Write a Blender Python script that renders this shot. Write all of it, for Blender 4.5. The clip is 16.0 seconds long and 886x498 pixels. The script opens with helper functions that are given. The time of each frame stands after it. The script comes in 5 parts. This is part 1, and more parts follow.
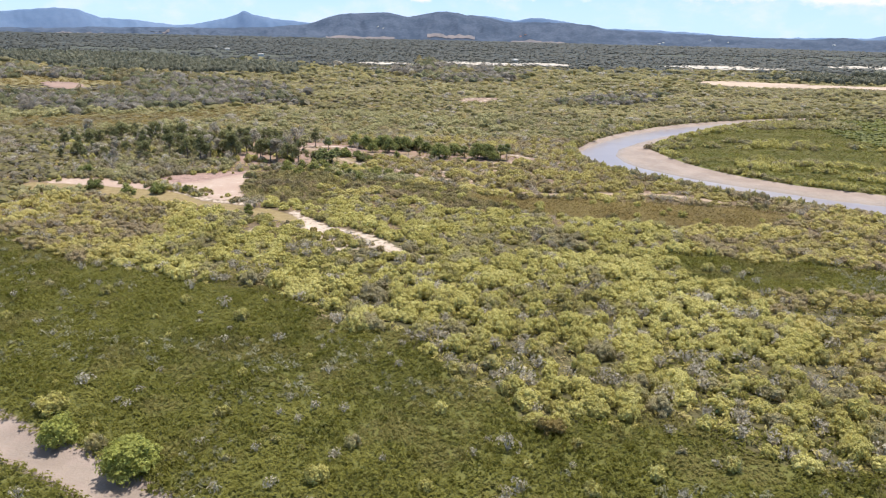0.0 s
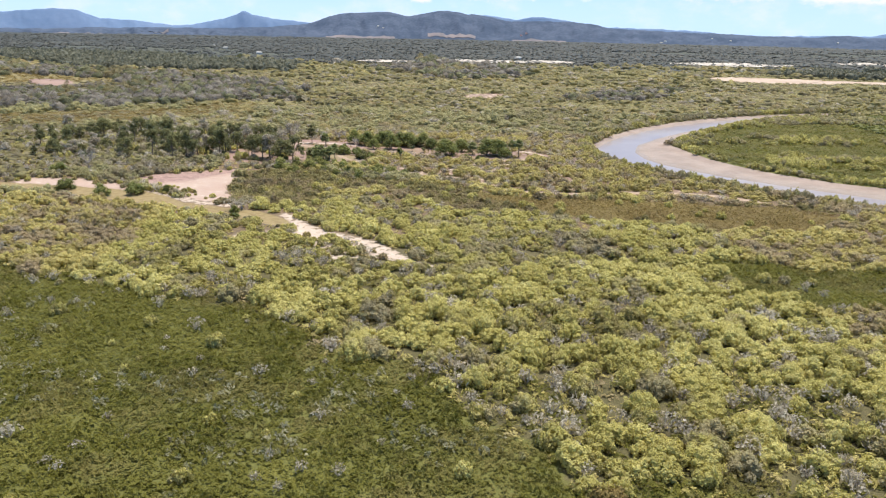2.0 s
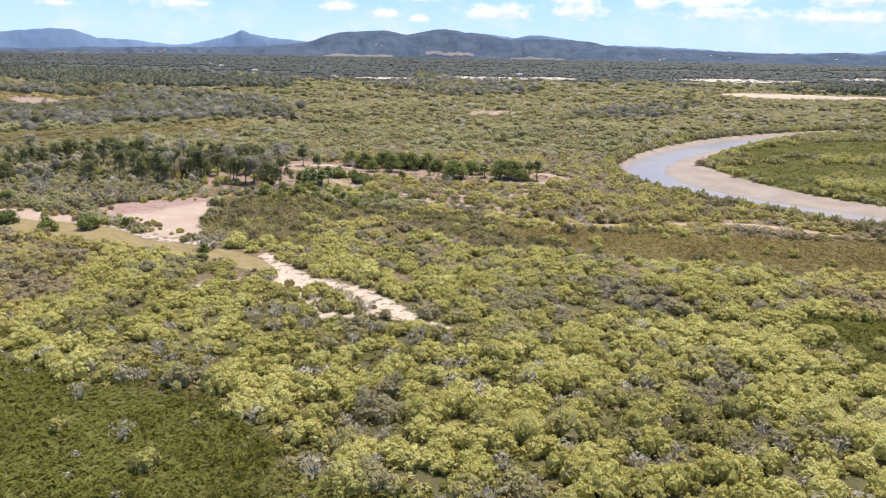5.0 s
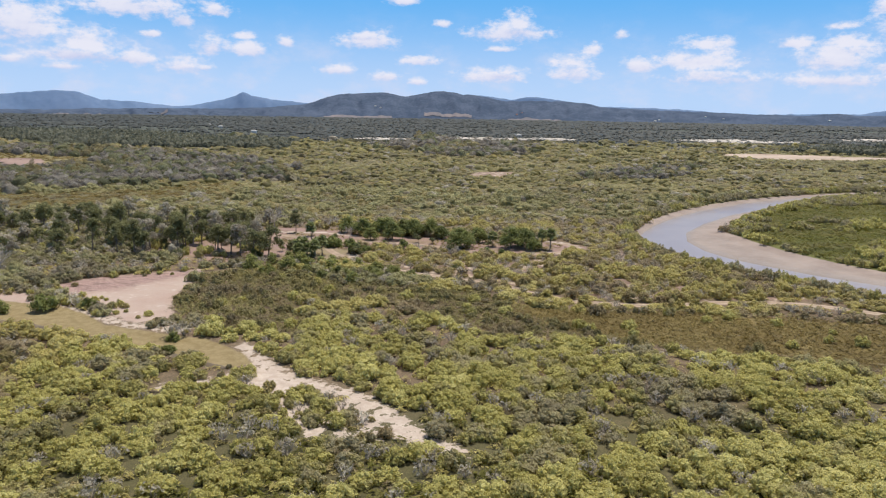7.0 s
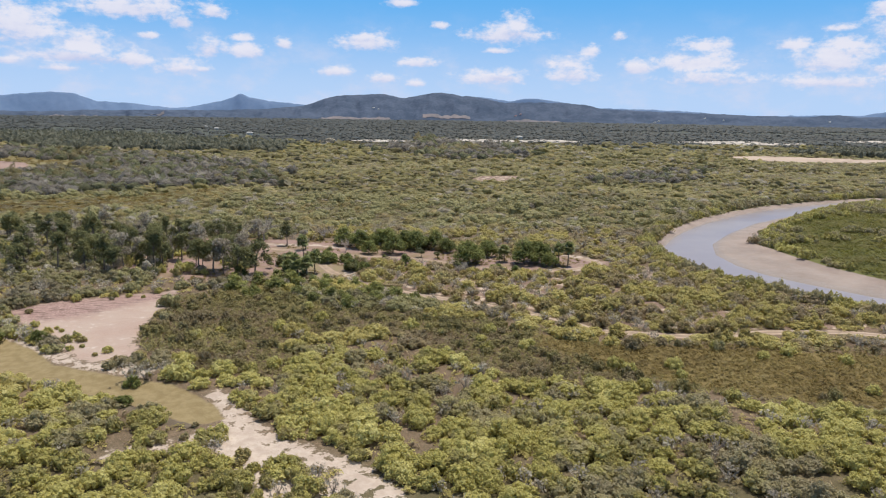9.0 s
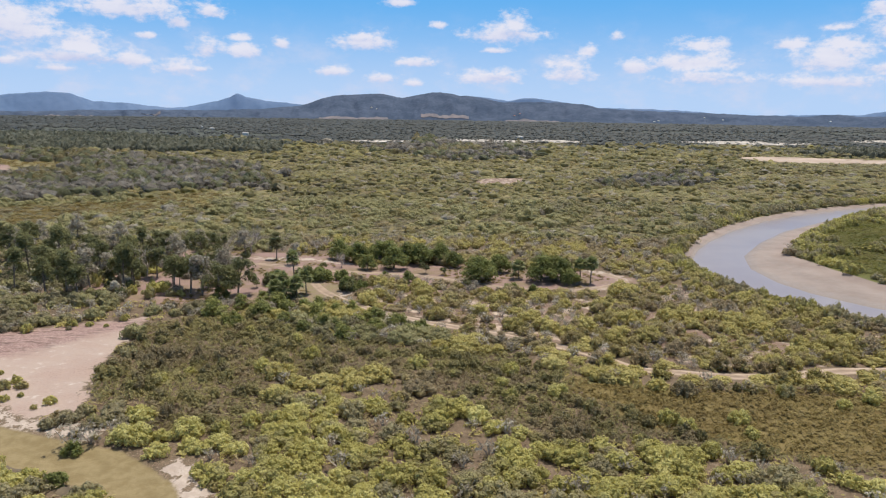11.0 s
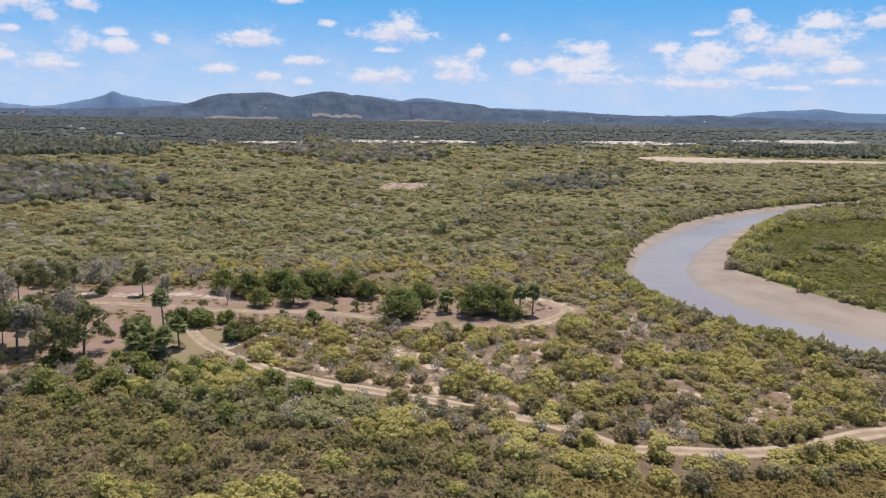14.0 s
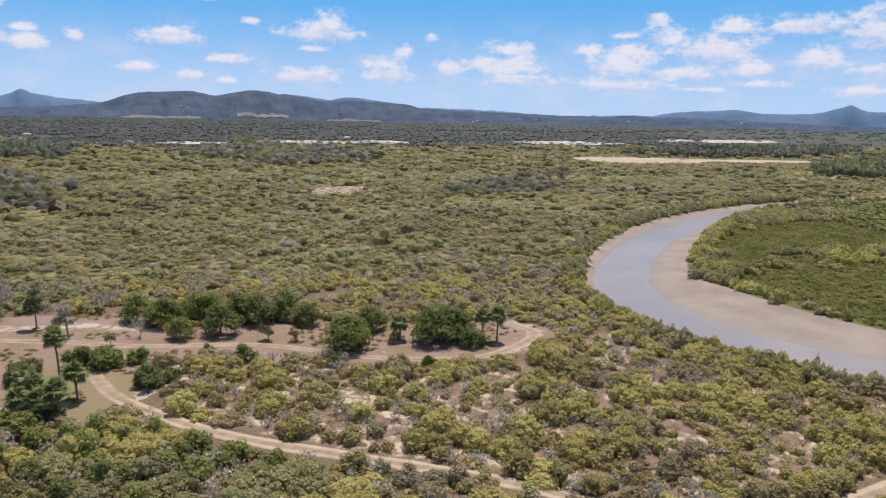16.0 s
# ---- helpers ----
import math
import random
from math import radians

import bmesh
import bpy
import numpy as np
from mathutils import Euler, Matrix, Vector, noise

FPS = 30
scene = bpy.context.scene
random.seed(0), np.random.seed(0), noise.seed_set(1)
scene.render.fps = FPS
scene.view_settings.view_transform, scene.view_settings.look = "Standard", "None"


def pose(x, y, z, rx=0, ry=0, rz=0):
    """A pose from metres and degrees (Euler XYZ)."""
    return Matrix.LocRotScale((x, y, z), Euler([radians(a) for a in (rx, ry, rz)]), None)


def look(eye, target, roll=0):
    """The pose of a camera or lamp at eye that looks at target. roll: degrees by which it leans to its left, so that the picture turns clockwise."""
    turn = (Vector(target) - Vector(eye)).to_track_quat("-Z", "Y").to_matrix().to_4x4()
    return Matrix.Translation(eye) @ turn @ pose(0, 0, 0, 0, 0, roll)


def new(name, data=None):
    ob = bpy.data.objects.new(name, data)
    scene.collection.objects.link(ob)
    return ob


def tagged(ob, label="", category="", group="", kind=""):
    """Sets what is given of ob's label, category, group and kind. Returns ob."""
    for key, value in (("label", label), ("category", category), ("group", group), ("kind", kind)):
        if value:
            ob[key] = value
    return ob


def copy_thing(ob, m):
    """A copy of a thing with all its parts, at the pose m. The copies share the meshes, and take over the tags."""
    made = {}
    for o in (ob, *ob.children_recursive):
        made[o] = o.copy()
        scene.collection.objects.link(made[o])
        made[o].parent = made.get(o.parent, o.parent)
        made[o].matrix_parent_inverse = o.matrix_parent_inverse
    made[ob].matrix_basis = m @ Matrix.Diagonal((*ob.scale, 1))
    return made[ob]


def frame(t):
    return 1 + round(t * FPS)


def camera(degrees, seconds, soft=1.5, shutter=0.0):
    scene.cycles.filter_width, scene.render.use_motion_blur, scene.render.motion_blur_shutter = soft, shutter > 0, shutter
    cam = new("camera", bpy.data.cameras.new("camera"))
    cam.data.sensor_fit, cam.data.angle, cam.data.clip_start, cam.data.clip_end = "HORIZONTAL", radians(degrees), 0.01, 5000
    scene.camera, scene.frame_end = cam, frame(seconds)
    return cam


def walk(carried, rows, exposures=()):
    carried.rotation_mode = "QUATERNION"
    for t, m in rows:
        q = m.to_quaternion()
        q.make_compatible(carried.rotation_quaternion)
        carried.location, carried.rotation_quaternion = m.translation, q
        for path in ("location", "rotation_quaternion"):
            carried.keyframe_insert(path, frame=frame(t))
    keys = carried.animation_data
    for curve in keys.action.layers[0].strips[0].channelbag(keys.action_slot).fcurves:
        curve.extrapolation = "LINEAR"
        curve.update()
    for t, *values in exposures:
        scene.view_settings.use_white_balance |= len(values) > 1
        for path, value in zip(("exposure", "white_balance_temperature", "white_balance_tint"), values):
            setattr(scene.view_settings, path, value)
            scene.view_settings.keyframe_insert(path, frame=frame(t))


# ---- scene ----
cam = camera(64.3, 16.0, soft=1.15)
METRES, EYE, TILT, LEAN, TURN = 170.0, 50.0, 0.0, 0.0, 0.0
ROWS = [
    (0.0, 0.0, 0.0, 0.0, 0.39, -17.22, -1.26),
    (0.5, -0.0034, 0.0314, -0.0073, 0.4, -17.22, -1.21),
    (1.0, -0.007, 0.0628, -0.0146, 0.41, -17.22, -1.17),
    (1.5, -0.0103, 0.0941, -0.0219, 0.4, -17.2, -1.12),
    (2.0, -0.0137, 0.1253, -0.0293, 0.4, -17.2, -1.07),
    (2.5, -0.0171, 0.1564, -0.0367, 0.4, -17.2, -1.03),
    (3.0, -0.0205, 0.1876, -0.044, 0.38, -17.2, -1.0),
    (3.5, -0.024, 0.2188, -0.0496, 0.35, -17.23, -0.97),
    (4.0, -0.0274, 0.2501, -0.051, 0.31, -17.26, -0.95),
    (4.5, -0.0307, 0.2814, -0.0513, 0.27, -17.28, -0.91),
    (5.0, -0.034, 0.314, -0.0505, 0.21, -15.78, -0.88),
    (7.5, -0.0504, 0.4715, -0.0537, -0.01, -10.89, -0.87),
    (8.0, -0.0538, 0.5029, -0.054, -0.06, -10.9, -0.86),
    (8.5, -0.0569, 0.5343, -0.0543, -0.09, -10.92, -0.85),
    (9.0, -0.0601, 0.5655, -0.0545, -0.12, -10.93, -0.85),
    (11.5, -0.0771, 0.7226, -0.0551, -0.31, -10.95, -0.79),
    (12.0, -0.0805, 0.754, -0.0552, -0.36, -10.95, -0.76),
    (12.5, -0.0822, 0.7853, -0.055, -1.56, -10.94, -0.78),
    (13.0, -0.0862, 0.8171, -0.0553, -5.48, -10.87, -0.93),
    (13.5, -0.0891, 0.8485, -0.0553, -7.23, -10.86, -0.96),
    (14.0, -0.0912, 0.8798, -0.0553, -8.89, -10.84, -0.96),
    (14.5, -0.093, 0.9112, -0.0555, -10.54, -10.82, -1.0),
    (15.0, -0.094, 0.9415, -0.0554, -12.14, -10.75, -1.02),
    (15.5, -0.0953, 0.9683, -0.0554, -13.26, -10.73, -1.08),
    (16.0, -0.0962, 0.9894, -0.0554, -14.59, -10.76, -1.07),
]
EXPOSURES = [(0.0, 0.59), (4.5, 0.61), (5.3, 0.52), (7.3, 0.12), (16.0, 0.08)]
walk(cam, [(t, pose(0, 0, EYE, TILT, LEAN, TURN) @ pose(METRES * x, METRES * y, METRES * z, 90 + pitch, roll, yaw)) for t, x, y, z, yaw, pitch, roll in ROWS], EXPOSURES)

# ---- sky, clouds and sun ----
SUN_AZ, SUN_EL = 35.0, 70.0
CLOUDS = [  # azimuth, height, half width, half height, in degrees
    (-30.1, 5.4, 3.2, 1.7), (-26.1, 4.2, 2.2, 1.3), (-26.8, 3.5, 2.8, .6), (-22.6, 7.0, 4.4, 1.0), (-19.6, 6.2, .7, .7), (-22.8, 3.4, 1.7, .6), (-19.8, 2.9, 1.8, .6), (-18.2, 2.9, .7, .3),
    (-17.5, 4.5, 1.3, .8), (-14.9, 4.3, 1.5, .6), (-15.2, 5.3, 1.0, .3), (-12.3, 5.0, .7, .4), (-21.8, 5.2, .8, .3), (-17.4, 7.1, 1.0, .6), (-5.9, 5.2, 2.3, .8), (-6.3, 5.7, 1.4, .4), (-8.4, 3.0, 1.6, .4)]
CLOUDS += [
    (-1.9, 3.8, 1.6, .4), (4.9, 6.0, 2.8, .8), (5.8, 6.7, 1.2, .8), (-4.6, 2.6, 1.3, .4), (-2.1, 2.2, .9, .3), (-.2, 6.6, .7, .3), (-3.2, 8.2, 1.2, .4), (3.9, 2.7, 2.8, .6), (4.8, 3.1, 1.1, .5),
    (10.0, 3.8, 1.9, .6), (11.5, 4.7, .7, .6), (10.1, 3.0, 1.8, .6), (13.5, 5.8, .5, .4), (-27.9, 2.7, 1.4, .3), (-30.9, 3.1, .9, .3), (4.3, 4.8, 1.0, .2), (-38.0, 5.0, 3.5, 1.2), (52.0, 5.0, 3.5, 1.2)]
CLOUDS += [
    (19.8, 5.1, 1.9, .6), (19.2, 3.8, 3.2, .9), (29.1, 5.0, 1.7, .7), (28.5, 3.9, 2.8, 1.1), (31.7, 5.9, 1.5, .7), (30.9, 7.3, .8, .6), (28.6, 6.1, 1.1, .3), (25.7, 5.1, 1.3, .4), (34.9, 5.1, 3.4, 1.1), (36.2, 6.6, 2.0, .7), (37.6, 3.6, 1.5, .7),
    (32.9, 3.3, 2.8, .6), (40.6, 6.6, 3.0, .7), (42.0, 4.3, 1.8, .9), (44.9, 6.1, 1.8, 1.5), (45.0, 3.5, 1.4, .4), (44.8, 2.1, 2.3, .4), (28.4, 2.5, 3.4, .5), (20.2, 2.7, 3.7, .6), (14.8, 3.6, 1.2, .6), (38.2, 2.6, 2.1, .3), (34.2, 2.2, 1.8, .2)]


class Nodes:
    """A short way to write node trees."""

    def __init__(self, tree):
        self.tree = tree
        tree.nodes.clear()

    def add(self, kind, inputs=None):
        n = self.tree.nodes.new(kind)
        for k, v in (inputs or {}).items():
            self.put(n.inputs[k], v)
        return n

    def put(self, socket, v):
        if isinstance(v, bpy.types.NodeSocket):
            self.tree.links.new(v, socket)
        elif isinstance(v, bpy.types.Node):
            self.tree.links.new(v.outputs[0], socket)
        else:
            socket.default_value = (*v, 1.0) if isinstance(v, tuple) and len(v) == 3 and socket.type == "RGBA" else v

    def math(self, op, a, b=0.0, c=0.0):
        n = self.add("ShaderNodeMath")
        n.operation = op
        for i, v in enumerate((a, b, c)):
            self.put(n.inputs[i], v)
        return n.outputs[0]

    def ramp(self, v, a, b, c=0.0, d=1.0):
        n = self.add("ShaderNodeMapRange", {0: v, 1: a, 2: b, 3: c, 4: d})
        n.interpolation_type = "SMOOTHSTEP"
        return n.outputs[0]

    def mix(self, f, a, b):
        n = self.add("ShaderNodeMix")
        n.data_type = "RGBA"
        for i, v in ((0, f), (6, a), (7, b)):
            self.put(n.inputs[i], v)
        return n.outputs[2]

    def noise(self, vec, scale, detail=4.0, rough=0.55):
        return self.add("ShaderNodeTexNoise", {"Vector": vec, "Scale": scale, "Detail": detail, "Roughness": rough}).outputs[0]

    def attr(self, name):
        n = self.add("ShaderNodeAttribute")
        n.attribute_name = name
        return n.outputs[2]


def make_world():
    w = bpy.data.worlds.new("sky")
    scene.world = w
    w.use_nodes = True
    n = Nodes(w.node_tree)
    sky = n.add("ShaderNodeTexSky")
    sky.sky_type, sky.sun_disc, sky.sun_elevation, sky.sun_rotation = "NISHITA", False, radians(SUN_EL), radians(SUN_AZ)
    sky.air_density, sky.dust_density, sky.ozone_density = 1.0, 0.6, 2.0
    way = n.add("ShaderNodeTexCoord").outputs["Generated"]
    xyz = n.add("ShaderNodeSeparateXYZ", {0: way})
    az = n.math("MULTIPLY", n.math("ARCTAN2", xyz.outputs[0], xyz.outputs[1]), 57.29578)
    el = n.math("MULTIPLY", n.math("ARCSINE", xyz.outputs[2]), 57.29578)
    flat = n.add("ShaderNodeCombineXYZ", {0: az, 1: n.math("MULTIPLY", el, 1.7), 2: 0.0}).outputs[0]
    big = n.noise(flat, 0.55, 6.0, 0.6)
    fine = n.noise(flat, 1.6, 5.0, 0.6)
    rag = n.math("ADD", n.math("MULTIPLY", n.math("SUBTRACT", big, 0.5), 2.4), n.math("MULTIPLY", n.math("SUBTRACT", fine, 0.5), 1.3))
    total = None
    body = None
    for a, e, w_, h_ in CLOUDS:
        u = n.math("DIVIDE", n.math("SUBTRACT", az, a), w_ * 1.12)
        v = n.math("DIVIDE", n.math("SUBTRACT", el, e), h_ * 1.25)
        down = n.math("MAXIMUM", v, n.math("MULTIPLY", v, -1.5))
        d = n.math("SQRT", n.math("ADD", n.math("MULTIPLY", u, u), n.math("MULTIPLY", down, down)))
        k = n.math("SUBTRACT", 1.0, d)
        total = k if total is None else n.math("MAXIMUM", total, k)
        body = n.math("MULTIPLY", v, n.ramp(k, -0.6, 0.4)) if body is None else n.math("ADD", body, n.math("MULTIPLY", v, n.ramp(k, -0.6, 0.4)))
    dens = n.math("ADD", total, rag)
    cover = n.ramp(dens, -0.2, 0.8)
    veil = n.math("MULTIPLY", n.ramp(n.noise(flat, 0.23, 5.0, 0.6), 0.45, 0.75), n.ramp(el, 9.0, 1.0))
    lit = n.ramp(n.math("ADD", body, n.math("MULTIPLY", rag, 0.5)), -1.0, 0.5)
    low_sky = n.mix(n.ramp(el, 9.5, 0.5), (1.5, 5.2, 10.4), (5.6, 7.7, 11.0))
    base = n.mix(n.ramp(el, 40.0, 12.0), sky.outputs[0], low_sky)
    base = n.mix(n.math("MULTIPLY", veil, 0.6), base, (8.0, 8.3, 10.2))
    white = n.mix(lit, (6.9, 7.3, 9.8), (9.7, 9.6, 10.7))
    out = n.mix(n.math("MULTIPLY", cover, 0.92), base, white)
    # the same broken cumulus added, unseen, over the remaining sky for fill light
    above = n.math("MULTIPLY", n.ramp(n.noise(way, 3.2, 6.0, 0.6), 0.48, 0.62), n.ramp(el, 10.0, 20.0))
    out = n.mix(n.math("MULTIPLY", above, 0.85), out, (10.0, 10.0, 10.2))
    bg = n.add("ShaderNodeBackground", {0: out, 1: 0.079})
    n.add("ShaderNodeOutputWorld", {0: bg})


make_world()
sun = new("sun", bpy.data.lights.new("sun", "SUN"))
sun.data.energy, sun.data.angle, sun.data.color = 5.0, radians(0.53), (1.0, 0.93, 0.80)
_a, _e = radians(SUN_AZ), radians(SUN_EL)
sun.matrix_world = look((500 * math.sin(_a) * math.cos(_e), 500 * math.cos(_a) * math.cos(_e), 500 * math.sin(_e)), (0, 0, 0))


# ---- materials ----
def material(name):
    m = bpy.data.materials.new(name)
    m.use_nodes = True
    return m, Nodes(m.node_tree)


def foliage(name, dark, mid, light, through_light=0.42, patch=0.06, rough=0.55, dry=None, ragged=True, speckle=0.42, fleck=0.55):
    """Leaves: their tone differs from plant to plant, from spray to spray and, slowly, over the plain."""
    m, n = material(name)
    pos = n.add("ShaderNodeNewGeometry")
    slow = n.noise(pos.outputs["Position"], patch, 3.0)
    island = pos.outputs["Random Per Island"]
    own = n.add("ShaderNodeObjectInfo").outputs["Random"]
    tint = n.math("ADD", n.attr("tint"), n.math("MULTIPLY", n.math("SUBTRACT", own, 0.5), 0.5))
    f = n.math("ADD", n.math("MULTIPLY", tint, 0.62), n.math("MULTIPLY", n.math("SUBTRACT", slow, 0.5), 0.9))
    f = n.math("ADD", f, n.math("MULTIPLY", n.math("SUBTRACT", island, 0.5), speckle))
    f = n.math("ADD", f, 0.21)
    c = n.mix(n.ramp(f, 0.0, 0.55), dark, mid)
    c = n.mix(n.ramp(f, 0.5, 1.1), c, light)
    if dry:
        f = n.math("ADD", n.noise(pos.outputs["Position"], 0.085, 4.0, 0.65), n.math("MULTIPLY", n.math("SUBTRACT", tint, 0.5), -0.25))
        c = n.mix(n.math("MULTIPLY", n.ramp(f, 0.52, 0.66), 0.7), c, dry)
    ins = {"Base Color": c, "Roughness": rough, "Specular IOR Level": 0.25}
    if ragged:
        # sprays are made of single leaves about a hand long, with gaps between them
        leaf = n.noise(pos.outputs["Position"], 4.2, 2.0, 0.6)
        # dark flecks at random in the leaf colour imitate shaded gaps between leaves
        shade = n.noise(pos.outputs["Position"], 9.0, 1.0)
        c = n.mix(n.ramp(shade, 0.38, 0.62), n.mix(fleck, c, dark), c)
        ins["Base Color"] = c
        ins["Normal"] = n.add("ShaderNodeBump", {"Height": leaf, "Strength": 1.0, "Distance": 0.4})
    b = n.add("ShaderNodeBsdfPrincipled", ins)
    t = n.add("ShaderNodeBsdfTranslucent", {0: c})
    s = n.add("ShaderNodeMixShader", {0: through_light, 1: b, 2: t})
    if ragged:
        s = n.add("ShaderNodeMixShader", {0: n.ramp(leaf, 0.44, 0.47), 1: n.add("ShaderNodeBsdfTransparent"), 2: s})
    n.add("ShaderNodeOutputMaterial", {0: s})
    return m


def plain(name, a, b, scale, rough=0.85, bump=0.3, bump_scale=None):
    m, n = material(name)
    pos = n.add("ShaderNodeNewGeometry").outputs["Position"]
    f = n.math("ADD", n.math("MULTIPLY", n.noise(pos, scale, 5.0), 0.7), n.math("MULTIPLY", n.noise(pos, scale * 9, 4.0), 0.3))
    c = n.mix(n.ramp(f, 0.3, 0.7), a, b)
    h = n.noise(pos, bump_scale or scale * 6, 4.0)
    bp = n.add("ShaderNodeBump", {"Height": h, "Strength": bump, "Distance": 0.1})
    s = n.add("ShaderNodeBsdfPrincipled", {"Base Color": c, "Roughness": rough, "Specular IOR Level": 0.2, "Normal": bp})
    n.add("ShaderNodeOutputMaterial", {0: s})
    return m


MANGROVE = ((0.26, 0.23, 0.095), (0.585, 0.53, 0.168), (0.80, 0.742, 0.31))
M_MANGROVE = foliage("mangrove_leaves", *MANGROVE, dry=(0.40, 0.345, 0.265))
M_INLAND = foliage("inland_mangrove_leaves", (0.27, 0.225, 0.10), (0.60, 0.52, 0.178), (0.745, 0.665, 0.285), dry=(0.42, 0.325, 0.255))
# Haze over the plain is painted in: both tones below carry extra blue.
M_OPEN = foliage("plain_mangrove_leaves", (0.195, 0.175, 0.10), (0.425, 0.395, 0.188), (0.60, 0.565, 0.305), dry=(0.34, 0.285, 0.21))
M_MANGROVE_HAZE = foliage("mangrove_canopy", *[tuple(v * 0.53 * k + 0.012 for v, k in zip(c, (0.98, 0.97, 1.3))) for c in MANGROVE], dry=(0.26, 0.225, 0.155), ragged=False, through_light=0.6)
M_GREY_PLAIN = foliage("grey_canopy", (0.16, 0.142, 0.122), (0.265, 0.24, 0.21), (0.42, 0.39, 0.345), 0.38)
M_HEATH_PLAIN = foliage("heath_canopy", (0.19, 0.16, 0.083), (0.26, 0.225, 0.113), (0.34, 0.295, 0.14), 0.38)
M_GUM_PLAIN = foliage("gum_canopy", (0.125, 0.13, 0.075), (0.20, 0.205, 0.112), (0.31, 0.31, 0.17))
M_LOW_PLAIN = foliage("low_mangrove_canopy", (0.115, 0.125, 0.03), (0.195, 0.205, 0.047), (0.29, 0.285, 0.08), ragged=False)
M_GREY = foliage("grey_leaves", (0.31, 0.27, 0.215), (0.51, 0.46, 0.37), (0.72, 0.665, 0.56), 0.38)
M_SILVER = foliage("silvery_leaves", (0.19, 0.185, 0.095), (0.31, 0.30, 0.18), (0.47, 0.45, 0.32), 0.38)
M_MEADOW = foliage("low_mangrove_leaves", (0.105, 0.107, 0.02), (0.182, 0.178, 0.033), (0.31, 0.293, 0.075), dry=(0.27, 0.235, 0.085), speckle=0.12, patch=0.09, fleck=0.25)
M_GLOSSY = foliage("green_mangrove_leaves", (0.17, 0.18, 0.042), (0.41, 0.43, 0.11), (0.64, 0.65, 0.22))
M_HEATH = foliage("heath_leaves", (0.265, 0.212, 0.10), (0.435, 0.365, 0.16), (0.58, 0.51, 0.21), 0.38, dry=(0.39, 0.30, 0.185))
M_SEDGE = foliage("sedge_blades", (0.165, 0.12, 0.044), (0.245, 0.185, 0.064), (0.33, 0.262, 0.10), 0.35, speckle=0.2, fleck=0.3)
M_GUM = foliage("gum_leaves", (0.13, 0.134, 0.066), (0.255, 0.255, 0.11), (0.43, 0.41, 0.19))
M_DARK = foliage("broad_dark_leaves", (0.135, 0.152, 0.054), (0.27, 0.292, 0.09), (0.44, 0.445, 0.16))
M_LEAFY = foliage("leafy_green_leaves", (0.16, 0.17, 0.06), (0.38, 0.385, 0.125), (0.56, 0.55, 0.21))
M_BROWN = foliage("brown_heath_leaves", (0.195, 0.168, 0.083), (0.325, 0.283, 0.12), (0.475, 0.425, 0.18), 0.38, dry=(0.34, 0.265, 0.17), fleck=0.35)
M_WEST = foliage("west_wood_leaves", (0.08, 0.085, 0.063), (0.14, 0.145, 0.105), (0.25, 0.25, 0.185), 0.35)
M_PALM = foliage("palm_blades", (0.10, 0.118, 0.044), (0.195, 0.215, 0.085), (0.32, 0.33, 0.15), ragged=False)
# Haze over the far woods is in these leaf tones: dark, bluish, low contrast.
M_WOODS_HAZE = foliage("hazy_far_wood_leaves", (0.040, 0.046, 0.047), (0.058, 0.064, 0.062), (0.10, 0.102, 0.09), 0.3, 0.006, ragged=False, speckle=0.15)
M_BARK = plain("grey_bark", (0.10, 0.085, 0.07), (0.26, 0.22, 0.19), 2.0, 0.9)
M_TWIG = plain("bleached_twigs", (0.30, 0.26, 0.23), (0.50, 0.445, 0.40), 1.5, 0.9)
M_MUD = plain("bank_mud", (0.08, 0.062, 0.045), (0.17, 0.135, 0.095), 0.4, 0.8)
M_SALT = plain("salt_crust", (0.13, 0.11, 0.095), (0.62, 0.57, 0.52), 0.05, 0.9)
M_ROSE = plain("rose_clay", (0.20, 0.135, 0.115), (0.29, 0.205, 0.175), 0.03, 0.9)
M_PAN = plain("pale_clay", (0.32, 0.245, 0.20), (0.42, 0.335, 0.275), 0.025, 0.9)
# Field tones are shifted to blue-grey, haze put into the base colour.
M_FIELD_HAZE = plain("hazy_dry_field", (0.115, 0.115, 0.135), (0.23, 0.195, 0.20), 0.009, 0.95)
M_TRACK = None


